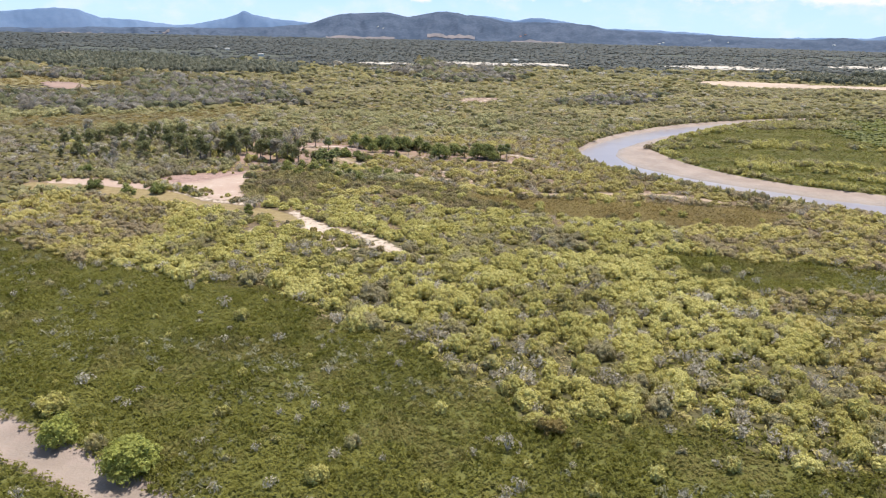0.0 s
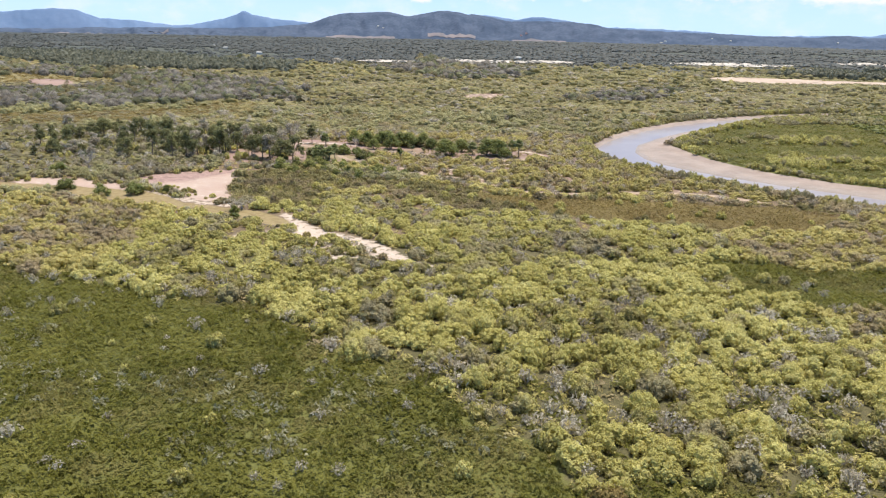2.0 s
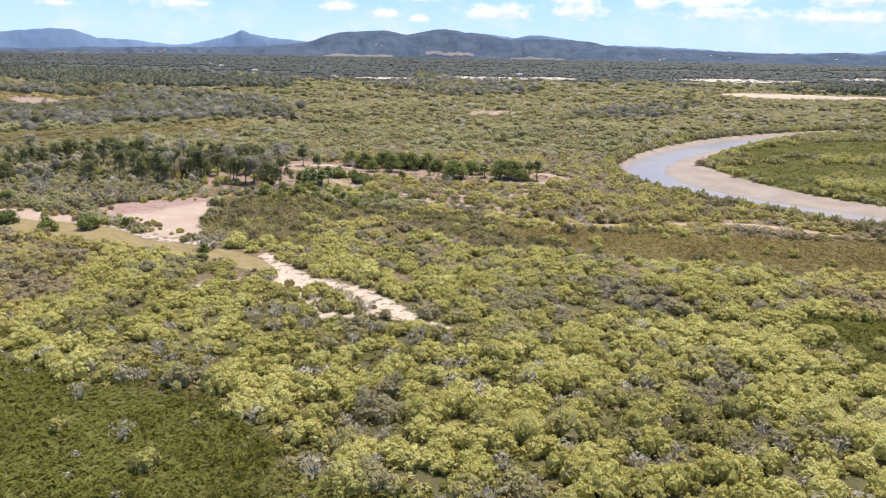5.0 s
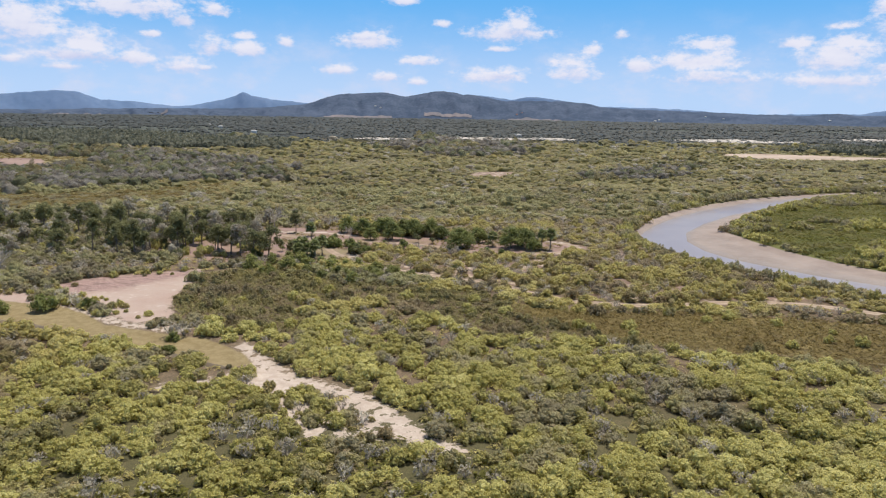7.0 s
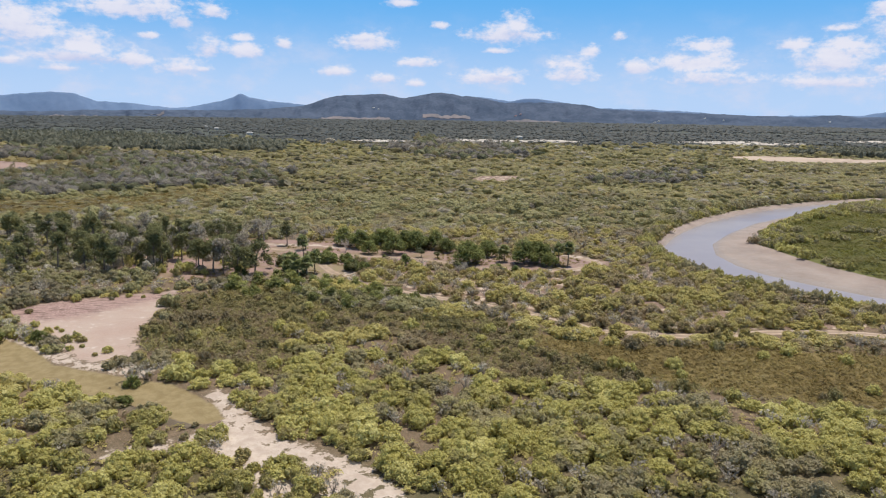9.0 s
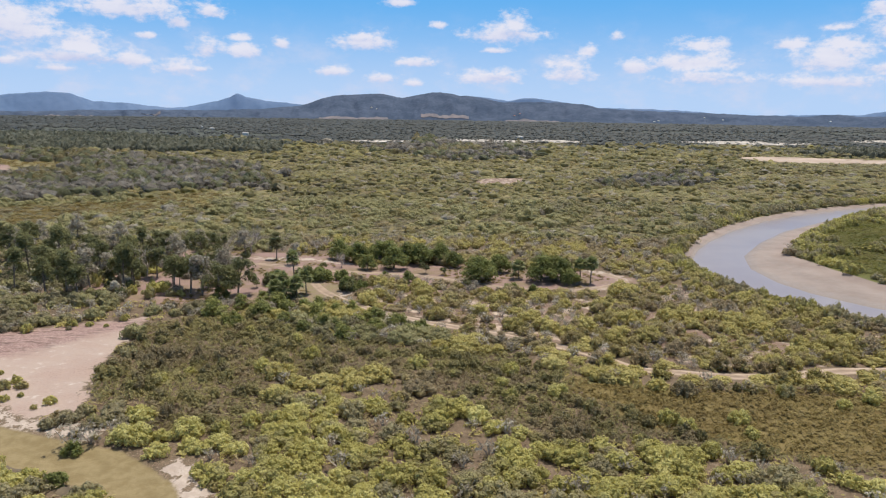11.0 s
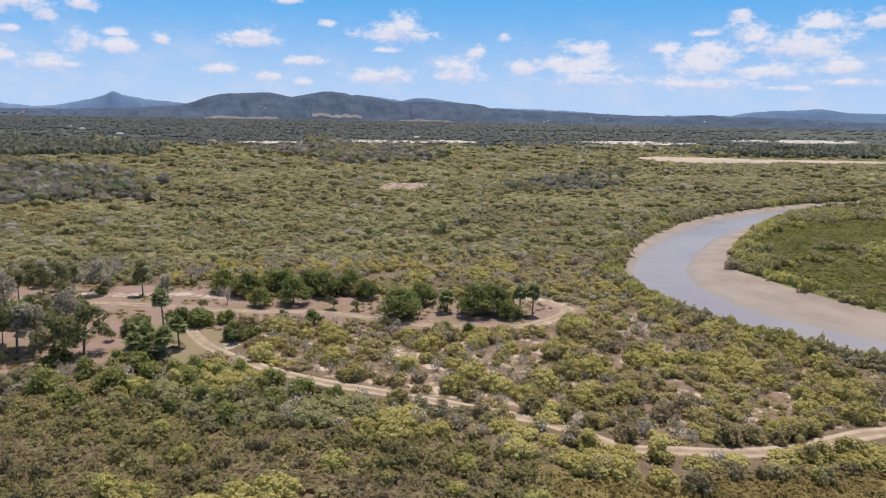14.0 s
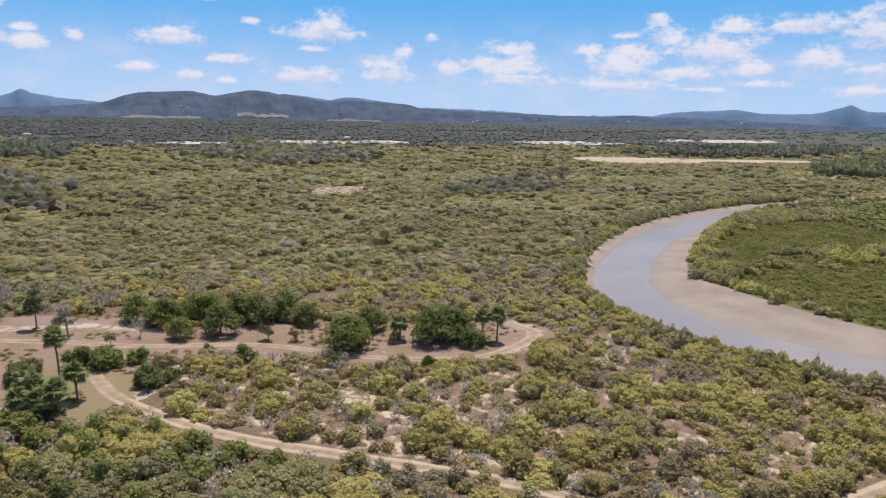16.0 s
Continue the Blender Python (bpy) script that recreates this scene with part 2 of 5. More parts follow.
def ground_material():
    m, n = material("coastal_plain")
    pos = n.add("ShaderNodeNewGeometry").outputs["Position"]
    n1, n2, n3 = n.noise(pos, 0.11, 5.0, 0.6), n.noise(pos, 0.6, 5.0, 0.6), n.noise(pos, 3.0, 4.0, 0.6)
    n4 = n.noise(pos, 9.0, 3.0, 0.65)
    wob = n.math("ADD", n.math("MULTIPLY", n.math("SUBTRACT", n2, 0.5), 5.0), n.math("MULTIPLY", n.math("SUBTRACT", n3, 0.5), 2.0))

    def inside(name, soft=0.5, k=1.0):
        d = n.math("ADD", n.attr(name), n.math("MULTIPLY", wob, k))
        return n.ramp(d, soft, -soft)

    herb = n.mix(n.ramp(n2, 0.35, 0.7), (0.13, 0.086, 0.06), (0.195, 0.136, 0.095))
    herb = n.mix(n.ramp(n3, 0.5, 0.7), herb, (0.26, 0.195, 0.155))
    herb = n.mix(n.ramp(n4, 0.45, 0.6), herb, (0.07, 0.06, 0.035))
    herb = n.mix(inside("d_near", 12.0, 2.0), herb, n.mix(n.ramp(n4, 0.42, 0.6), n.mix(n.ramp(n2, 0.35, 0.7), (0.085, 0.078, 0.034), (0.125, 0.105, 0.055)), (0.05, 0.047, 0.024)))
    # extra blue in the plain's ground also stands for haze
    herb = n.mix(inside("d_plain", 6.0, 3.0), herb, n.mix(n.ramp(n4, 0.42, 0.6), n.mix(n.ramp(n2, 0.35, 0.65), (0.198, 0.168, 0.082), (0.255, 0.218, 0.108)), (0.16, 0.135, 0.068)))
    # ground under the far woods follows their hazy tones
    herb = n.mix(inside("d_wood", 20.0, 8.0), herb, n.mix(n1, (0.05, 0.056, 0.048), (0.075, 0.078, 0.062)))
    herb = n.mix(inside("d_sedge", 1.0), herb, n.mix(n.ramp(n4, 0.4, 0.62), n.mix(n.ramp(n1, 0.35, 0.65), (0.18, 0.13, 0.05), (0.205, 0.16, 0.062)), (0.12, 0.09, 0.038)))
    c = n.mix(inside("d_green", 1.0), herb, n.mix(n.ramp(n4, 0.4, 0.62), (0.115, 0.115, 0.032), (0.08, 0.084, 0.025)))
    litter = n.mix(n.ramp(n2, 0.3, 0.7), (0.165, 0.108, 0.086), (0.265, 0.182, 0.145))
    litter = n.mix(n.ramp(n4, 0.48, 0.62), litter, (0.09, 0.068, 0.05))
    c = n.mix(inside("d_scrub", 1.0), c, n.mix(n.ramp(n.noise(pos, 0.32, 4.0), 0.49, 0.61), litter, (0.42, 0.335, 0.275)))
    dry = n.mix(n.ramp(n1, 0.42, 0.62), (0.24, 0.16, 0.145), (0.185, 0.138, 0.085))
    dry = n.mix(n.ramp(n2, 0.58, 0.74), dry, (0.36, 0.268, 0.235))
    dry = n.mix(n.math("MULTIPLY", n3, 0.4), dry, (0.22, 0.15, 0.13))
    c = n.mix(inside("d_clear", 0.6), c, dry)
    c = n.mix(n.math("MULTIPLY", inside("d_grass", 1.5), n.ramp(n2, 0.25, 0.6)), c, n.mix(n3, (0.165, 0.135, 0.075), (0.225, 0.185, 0.105)))
    olive = n.mix(n.ramp(n2, 0.35, 0.65), (0.185, 0.14, 0.07), (0.235, 0.185, 0.10))
    c = n.mix(inside("d_pan", 0.5, 1.4), c, n.mix(n.ramp(n1, 0.35, 0.65), n.mix(n.ramp(n3, 0.5, 0.7), (0.33, 0.245, 0.21), (0.26, 0.18, 0.155)), n.mix(n.ramp(n2, 0.55, 0.7), (0.35, 0.275, 0.238), (0.46, 0.39, 0.35))))
    line = n.ramp(n.math("ABSOLUTE", n.math("SUBTRACT", n.noise(pos, 0.2, 5.0, 0.65), 0.5)), 0.05, 0.012)
    c = n.mix(n.math("MULTIPLY", n.math("MULTIPLY", line, inside("d_crust", 4.0, 1.0)), 0.35), c, (0.17, 0.105, 0.085))
    long = n.add("ShaderNodeMapping", {0: pos, 3: (0.35, 1.5, 1.0)})
    streak = n.ramp(n.noise(long, 0.7, 5.0, 0.7), 0.5, 0.62)
    crust = n.mix(n.ramp(n3, 0.4, 0.65), (0.215, 0.135, 0.122), (0.36, 0.26, 0.235))
    crust = n.mix(n.math("MULTIPLY", streak, 0.92), crust, (0.12, 0.08, 0.07))
    c = n.mix(n.math("MULTIPLY", inside("d_crust", 2.5, 1.0), inside("d_pan", 1.0, 1.2)), c, crust)
    sand = n.mix(n.ramp(n2, 0.3, 0.7), (0.34, 0.277, 0.235), (0.46, 0.388, 0.34))
    c = n.mix(inside("d_sand", 0.3, 1.5), c, sand)
    c = n.mix(inside("d_olive", 0.35, 0.3), c, olive)
    mud = n.mix(n.ramp(n1, 0.3, 0.7), (0.20, 0.155, 0.14), (0.285, 0.23, 0.208))
    mud = n.mix(n.math("MULTIPLY", n3, 0.3), mud, (0.30, 0.245, 0.215))
    wet = n.ramp(n.math("ADD", n.attr("height"), n.math("MULTIPLY", n.math("SUBTRACT", n2, 0.5), 0.5)), -0.55, -1.0)
    mud = n.mix(n.math("MULTIPLY", wet, 0.5), mud, (0.21, 0.175, 0.15))
    mm = inside("d_mud", 0.4, 0.25)
    c = n.mix(mm, c, mud)
    bp = n.add("ShaderNodeBump", {"Height": n.math("ADD", n2, n.math("MULTIPLY", n3, 0.5)), "Strength": 0.5, "Distance": 0.25})
    r = n.math("SUBTRACT", 0.92, n.math("MULTIPLY", n.math("MULTIPLY", mm, wet), 0.45))
    s = n.add("ShaderNodeBsdfPrincipled", {"Base Color": c, "Roughness": r, "Specular IOR Level": 0.25, "Normal": bp})
    n.add("ShaderNodeOutputMaterial", {0: s})
    return m


def water_material():
    m, n = material("silty_water")
    pos = n.add("ShaderNodeNewGeometry").outputs["Position"]
    h = n.math("ADD", n.noise(pos, 0.9, 4.0), n.math("MULTIPLY", n.noise(pos, 4.0, 3.0), 0.4))
    bp = n.add("ShaderNodeBump", {"Height": h, "Strength": 0.12, "Distance": 0.04})
    c = n.mix(n.ramp(n.noise(pos, 0.05, 4.0), 0.35, 0.65), (0.235, 0.195, 0.20), (0.275, 0.232, 0.225))
    s = n.add("ShaderNodeBsdfPrincipled", {"Base Color": c, "Roughness": 0.28, "IOR": 1.33, "Normal": bp})
    n.add("ShaderNodeOutputMaterial", {0: s})
    return m


def track_material():
    """Two pale wheel ruts with a browner crown between them."""
    m, n = material("sandy_track")
    pos = n.add("ShaderNodeNewGeometry").outputs["Position"]
    n2, n3 = n.noise(pos, 0.5, 4.0), n.noise(pos, 3.5, 4.0)
    side = n.math("ADD", n.attr("across"), n.math("MULTIPLY", n.math("SUBTRACT", n3, 0.5), 0.5))
    rut = n.ramp(n.math("ABSOLUTE", n.math("SUBTRACT", n.math("ABSOLUTE", side), 0.78)), 0.42, 0.2)
    c = n.mix(n.ramp(n2, 0.3, 0.7), (0.22, 0.165, 0.125), (0.31, 0.235, 0.18))
    rut = n.math("MULTIPLY", rut, n.math("MULTIPLY", n.attr("wear"), n.ramp(n.noise(pos, 0.16, 3.0), 0.3, 0.55, 0.35, 1.0)))
    c = n.mix(rut, c, n.mix(n2, (0.34, 0.26, 0.205), (0.43, 0.345, 0.28)))
    s = n.add("ShaderNodeBsdfPrincipled", {"Base Color": c, "Roughness": 0.95, "Specular IOR Level": 0.15})
    n.add("ShaderNodeOutputMaterial", {0: s})
    return m


def hill_material(name, a, b, scale):
    m, n = material(name)
    pos = n.add("ShaderNodeNewGeometry").outputs["Position"]
    f = n.math("ADD", n.math("MULTIPLY", n.noise(pos, scale, 6.0, 0.6), 0.6), n.math("MULTIPLY", n.noise(pos, scale * 8, 5.0, 0.7), 0.4))
    c = n.mix(n.ramp(f, 0.36, 0.64), a, b)
    ins = {"Base Color": c, "Roughness": 0.95, "Specular IOR Level": 0.05}
    s = n.add("ShaderNodeBsdfPrincipled", ins)
    n.add("ShaderNodeOutputMaterial", {0: s})
    return m


M_GROUND, M_WATER, M_TRACK = ground_material(), water_material(), track_material()
# Distance haze is put into the base colours of hills and ranges as blue.
M_HILL_HAZE = hill_material("hazy_wooded_hill", (0.043, 0.062, 0.102), (0.078, 0.10, 0.15), 0.009)
M_FAR_HAZE = hill_material("hazy_distant_range", (0.115, 0.175, 0.29), (0.14, 0.20, 0.32), 0.004)


# ---- small tools for shapes ----
rng = np.random.default_rng(7)


def value_noise(x, y, size, seed=0):
    """Smooth noise from 0 to 1 over the plan, in patches of that size."""
    x, y = np.asarray(x, float) / size, np.asarray(y, float) / size
    xi, yi = np.floor(x).astype(np.int64), np.floor(y).astype(np.int64)
    fx, fy = x - xi, y - yi
    fx, fy = fx * fx * (3 - 2 * fx), fy * fy * (3 - 2 * fy)

    def h(i, j):
        k = (i * 374761393 + j * 668265263 + seed * 974634777) & 0x7FFFFFFF
        k = ((k ^ (k >> 13)) * 1274126177) & 0x7FFFFFFF
        return ((k ^ (k >> 16)) & 0xFFFF) / 65535.0

    return (h(xi, yi) * (1 - fx) + h(xi + 1, yi) * fx) * (1 - fy) + (h(xi, yi + 1) * (1 - fx) + h(xi + 1, yi + 1) * fx) * fy


def smooth(v, a, b):
    t = np.clip((v - a) / (b - a), 0, 1)
    return t * t * (3 - 2 * t)


def to_outline(x, y, outline):
    """Signed distance to a closed outline on the plan, below 0 inside."""
    p = np.stack([np.asarray(x, float).ravel(), np.asarray(y, float).ravel()], 1)
    best = np.full(len(p), 1e9)
    inside = np.zeros(len(p), bool)
    for i in range(len(outline)):
        a, b = np.array(outline[i - 1], float), np.array(outline[i], float)
        ab = b - a
        t = np.clip(((p - a) @ ab) / max(ab @ ab, 1e-9), 0, 1)
        best = np.minimum(best, np.hypot(*(p - a - t[:, None] * ab).T))
        if a[1] != b[1]:
            inside ^= ((a[1] > p[:, 1]) != (b[1] > p[:, 1])) & (p[:, 0] < (b[0] - a[0]) * (p[:, 1] - a[1]) / (b[1] - a[1]) + a[0])
    return np.where(inside, -best, best).reshape(np.shape(x))


def to_line(x, y, line, half):
    """Signed distance to a band of that half width along a line on the plan."""
    p = np.stack([np.asarray(x, float).ravel(), np.asarray(y, float).ravel()], 1)
    best = np.full(len(p), 1e9)
    for i in range(1, len(line)):
        a, b = np.array(line[i - 1], float), np.array(line[i], float)
        ab = b - a
        t = np.clip(((p - a) @ ab) / max(ab @ ab, 1e-9), 0, 1)
        best = np.minimum(best, np.hypot(*(p - a - t[:, None] * ab).T))
    return (best - half).reshape(np.shape(x))


def curve_through(points, step):
    """Evenly spaced points of a smooth curve through those given."""
    p = np.array(points, float)
    q = np.concatenate([[2 * p[0] - p[1]], p, [2 * p[-1] - p[-2]]])
    out = []
    for i in range(1, len(q) - 2):
        m = max(2, int(np.hypot(*(q[i + 1] - q[i])) / step))
        t = np.linspace(0, 1, m, endpoint=False)[:, None]
        out.append(0.5 * (2 * q[i] + (q[i + 1] - q[i - 1]) * t + (2 * q[i - 1] - 5 * q[i] + 4 * q[i + 1] - q[i + 2]) * t ** 2 + (3 * q[i] - q[i - 1] - 3 * q[i + 1] + q[i + 2]) * t ** 3))
    return np.concatenate(out + [p[-1:]])


def mesh_of(name, verts, tris, mat, values=None, soft=False):
    """A mesh from arrays of points and of triangles or quads, with named values at its points."""
    me = bpy.data.meshes.new(name)
    verts, tris = np.asarray(verts, np.float32), np.asarray(tris, np.int32)
    k = tris.shape[1]
    me.vertices.add(len(verts))
    me.vertices.foreach_set("co", verts.ravel())
    me.loops.add(tris.size)
    me.loops.foreach_set("vertex_index", tris.ravel())
    me.polygons.add(len(tris))
    me.polygons.foreach_set("loop_start", np.arange(0, tris.size, k, dtype=np.int32))
    me.polygons.foreach_set("use_smooth", np.full(len(tris), soft))
    me.update(calc_edges=True)
    for key, v in (values or {}).items():
        me.attributes.new(key, "FLOAT", "POINT").data.foreach_set("value", np.asarray(v, np.float32).ravel())
    me.materials.append(mat)
    return me


def part(name, me, parent, label="", at=None):
    ob = new(name, me)
    ob.parent = parent
    if at is not None:
        ob.matrix_basis = at
    return tagged(ob, label) if label else ob


# ---- the plan ----
CREEK_OUTER = [(150, 196), (134, 204), (117, 213), (98, 226), (84, 244), (70, 262), (61, 279), (57, 300), (59, 318), (67, 337), (77, 355), (93, 377), (117, 403), (148, 429), (180, 449), (218, 466), (264, 482), (310, 491), (420, 500), (600, 495)]
CREEK_INNER = [(600, 484), (420, 489), (310, 482), (256, 471), (207, 444), (177, 424), (147, 397), (116, 361), (101, 340), (93, 327), (95, 317), (96, 304), (99, 290), (104, 277), (112, 262), (126, 247), (150, 234), (190, 222)]
CREEK = CREEK_OUTER + CREEK_INNER
BAR_EDGE = [(600, 490), (420, 495), (310, 487), (256, 477), (215, 456), (172, 429), (138, 398), (115, 377), (94, 351), (79, 328), (74, 312), (74, 296), (77, 285), (83, 275), (92, 263), (108, 248), (128, 232), (150, 220), (175, 208)]
WATER = [(x, y) if i < 7 else (x + min(4.4, 0.5 + 1.1 * (i - 7)), y - min(4.4, 0.5 + 1.1 * (i - 7))) for i, (x, y) in enumerate(CREEK_OUTER)] + BAR_EDGE
GULLY = [(-230, 150), (-150, 128), (-105, 104), (-75, 90), (-62, 82), (-52, 76), (-44, 72), (-37, 68), (-28, 62), (-16, 50), (5, 40), (25, 20), (40, -30), (70, -90)]
TRACK_A = [(-42, 283), (-41, 280), (-37, 272), (-30, 264), (-21, 256), (-10, 249), (5, 240), (14, 234), (20, 227.4), (27, 225.4), (34, 223.8), (41, 223.7), (48.5, 225.4), (57, 227), (72, 227), (90, 216)]
TRACK_B = [(-95, 308), (-75, 306), (-62, 303), (-52, 300), (-37, 295), (-21, 293), (-13, 290), (1, 282), (13, 278), (21, 278), (29, 283), (34, 289), (31, 297)]
CLEARING = [(-102, 290), (-98, 320), (-70, 319), (-41, 317), (-33, 303), (-6, 306), (11, 299), (32, 298), (40, 289), (30, 279), (12, 275), (-13, 283), (-33, 288), (-32, 277), (-38, 264), (-48, 263), (-72, 262), (-92, 268)]
PAN = [(-99, 234), (-90, 242), (-80, 247), (-70, 253), (-68, 238), (-66, 222), (-60, 206), (-68, 205), (-77, 214), (-84, 221), (-92, 227)]
PAN_CRUST = [(-101, 232), (-92, 243), (-80, 248), (-70, 251), (-69, 246), (-75, 241), (-80, 233), (-84, 229), (-90, 227)]
PAN_WEST = [(-130, 232), (-112, 232), (-92, 222), (-84, 214), (-96, 211), (-114, 218), (-130, 222)]
OLIVE_FLAT = [(-135, 226), (-112, 222), (-88, 217), (-79, 211), (-72, 204), (-61, 200), (-51, 197), (-42, 190), (-38, 184), (-43, 183), (-53, 189), (-66, 194), (-80, 200), (-100, 208), (-135, 216)]
SAND_PATH = [(-42, 193), (-40, 189), (-35, 182), (-28, 176), (-20, 172), (-14, 164), (-10, 157.5), (-6, 155)]
SAND_SIDE = [(-50, 174), (-43, 177), (-38, 181), (-32, 175), (-28, 163), (-23, 158), (-11, 160)]
SAND_FLAT = [(-38, 188), (-30, 180), (-18, 170), (-10, 160), (-24, 157), (-34, 166), (-46, 174), (-44, 182)]
SAND_BANK = [(-86, 216), (-76, 209), (-66, 203), (-56, 201)]
MEADOW = [(-150, 190), (-107, 163), (-87, 151), (-64, 141), (-50, 135), (-31, 129), (-23, 118), (-8, 112), (2, 97), (10, 91), (12, 82), (25, 85), (32, 83), (37, 78), (49, 72), (60, 60), (70, 20), (60, -90), (-240, -90), (-240, 200)]
MEADOW_EAST = [(54, 161), (68, 158), (99, 150), (130, 140), (130, 128), (93, 131), (75, 135), (52, 141)]
HEATH = [(-68, 249), (-52, 252), (-34, 241), (-14, 237), (2, 229), (24, 219), (50, 217), (95, 212), (110, 195), (80, 184), (52, 188), (34, 195), (18, 197), (-3, 203), (-18, 223), (-36, 219), (-33, 197), (-40, 197), (-52, 206), (-66, 218)]
SEDGE = [(6, 225), (25, 218), (50, 216), (92, 210), (106, 195), (78, 186), (52, 190), (34, 197), (14, 205)]
SCRUB = [(-30, 286), (-15, 284), (0, 276), (12, 272), (28, 274), (40, 284), (52, 286), (57, 272), (64, 258), (74, 242), (80, 230), (56, 230), (38, 226), (16, 236), (-8, 250), (-30, 266)]
SAND_CLEAR = [(-78, 312), (-60, 310), (-47, 309), (-36, 304)]
SAND_NOOK = [(-34.2, 271), (-32, 274.3), (-30.6, 279.2), (-30, 283.4)]
SAND_LOOP = [(24, 279), (31, 284), (35, 290), (32, 297), (27, 300)]
BEND = [(110, 262), (98, 278), (95, 300), (94, 322), (104, 345), (118, 363), (148, 398), (178, 425), (208, 445), (256, 471), (420, 488), (700, 480), (700, 200), (190, 222), (150, 233), (126, 246)]
GREY_WEST = [(-480, 780), (-275, 725), (-129, 600), (-103, 490), (-150, 470), (-204, 405), (-260, 390), (-420, 560)]
GRASS_WEST = [(-230, 385), (-162, 421), (-122, 464), (-109, 440), (-141, 376), (-174, 350), (-220, 350)]
DARK_WEST = [(-760, 1150), (-372, 767), (-273, 786), (-174, 804), (-202, 959), (-332, 1040), (-640, 1290)]
DARK_EAST = [(396, 890), (450, 840), (560, 830), (720, 905), (889, 1095), (533, 1036)]
RED_GRASS = [(-400, 690), (-332, 658), (-287, 648), (-249, 571), (-277, 551), (-330, 540), (-400, 600)]
GREY_EAST = [(75, 521), (108, 579), (197, 640), (151, 545), (92, 506)]
GREY_NORTH = [(-97, 900), (-35, 1134), (97, 1050), (70, 765), (0, 711)]
WOOD_EAST = [(400, 610), (460, 690), (620, 775), (760, 740), (620, 600), (430, 575)]
ROSE_PAN = [(2, 520), (44, 535), (42, 576), (10, 562)]
GRASS_CLEAR = [(-50, 290), (-41, 285), (-35, 280), (-35, 272), (-30, 264), (-26, 258), (-34, 257), (-42, 262), (-45, 272), (-52, 276)]
GROVE = [(-165, 262), (-120, 262), (-92, 262), (-72, 265), (-63, 271), (-64, 290), (-68, 300), (-70, 322), (-110, 334), (-165, 334)]
PANS = [(345, 800, 70, 50, -5), (460, 785, 95, 26, -8), (470, 1230, 105, 75, 20), (850, 1380, 170, 80, 15), (540, 1080, 45, 25, 20), (-88, 1110, 55, 35, 0), (60, 1170, 70, 60, 0), (160, 1190, 40, 50, 0)]
PANS += [(-312, 588, 36, 15, -52)]


def ground_height(x, y):
    """Flat tidal plain with low swells, cut by the creek and a gully."""
    z = 0.35 * (value_noise(x, y, 23, 3) - 0.5) + 0.15 * (value_noise(x, y, 7, 4) - 0.5)
    creek, water = to_outline(x, y, CREEK), to_outline(x, y, WATER)
    gully = to_line(x, y, GULLY, 3.0)
    z = z * (1 - smooth(-creek, -2, 3)) - 0.75 * smooth(-creek, -0.5, 5) - 1.1 * smooth(-water, -5, 4)
    return z - 0.9 * smooth(-gully, -1.0, 2.0) - 0.35 * smooth(-to_outline(x, y, OLIVE_FLAT), -0.2, 1.2)


# ---- ground, water, tracks ----
def steps(core_a, core_b, step, far_a, far_b, grow=1.12):
    mid = list(np.arange(core_a, core_b + 0.01, step))
    lo, hi, d = [core_a], [core_b], step
    while lo[-1] > far_a:
        d *= grow
        lo.append(max(far_a, lo[-1] - d))
    d = step
    while hi[-1] < far_b:
        d *= grow
        hi.append(min(far_b, hi[-1] + d))
    return np.array(lo[:0:-1] + mid + hi[1:])


def build_ground():
    xs, ys = steps(-135, 165, 2.3, -5200, 5200), steps(40, 420, 2.3, -1500, 5600)
    x, y = np.meshgrid(xs, ys)
    z = ground_height(x, y)
    nx, ny = len(xs), len(ys)
    i = (np.arange(ny - 1)[:, None] * nx + np.arange(nx - 1)).ravel()
    quads = np.stack([i, i + 1, i + nx + 1, i + nx], 1)
    gul = to_line(x, y, GULLY, 3.4)
    sand = np.minimum.reduce([to_line(x, y, SAND_PATH, 1.6), to_line(x, y, SAND_SIDE, 1.0), to_line(x, y, SAND_BANK, 1.3), to_line(x, y, SAND_CLEAR, 1.2), to_line(x, y, SAND_NOOK, 0.9), to_line(x, y, SAND_LOOP, 1.2), to_outline(x, y, SAND_FLAT) + 3.2])
    values = {
        "d_green": np.minimum.reduce([to_outline(x, y, MEADOW), to_outline(x, y, MEADOW_EAST), to_outline(x, y, BEND)]),
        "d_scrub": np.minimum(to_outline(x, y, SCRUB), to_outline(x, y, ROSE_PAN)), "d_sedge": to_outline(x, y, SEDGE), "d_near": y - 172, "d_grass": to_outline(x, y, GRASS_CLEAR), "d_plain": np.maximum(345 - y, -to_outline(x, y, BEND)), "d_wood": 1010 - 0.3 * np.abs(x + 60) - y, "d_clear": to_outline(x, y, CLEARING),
        "d_pan": np.minimum.reduce([to_outline(x, y, PAN), to_outline(x, y, PAN_WEST)]),
        "d_crust": to_outline(x, y, PAN_CRUST), "d_sand": sand, "d_olive": to_outline(x, y, OLIVE_FLAT), "d_mud": np.minimum(to_outline(x, y, CREEK), gul), "height": z}
    me = mesh_of("ground", np.stack([x, y, z], -1).reshape(-1, 3), quads, M_GROUND, values, True)
    return tagged(new("ground", me), "flat tidal plain of mud, sand and brown litter", "ground", kind="structure")


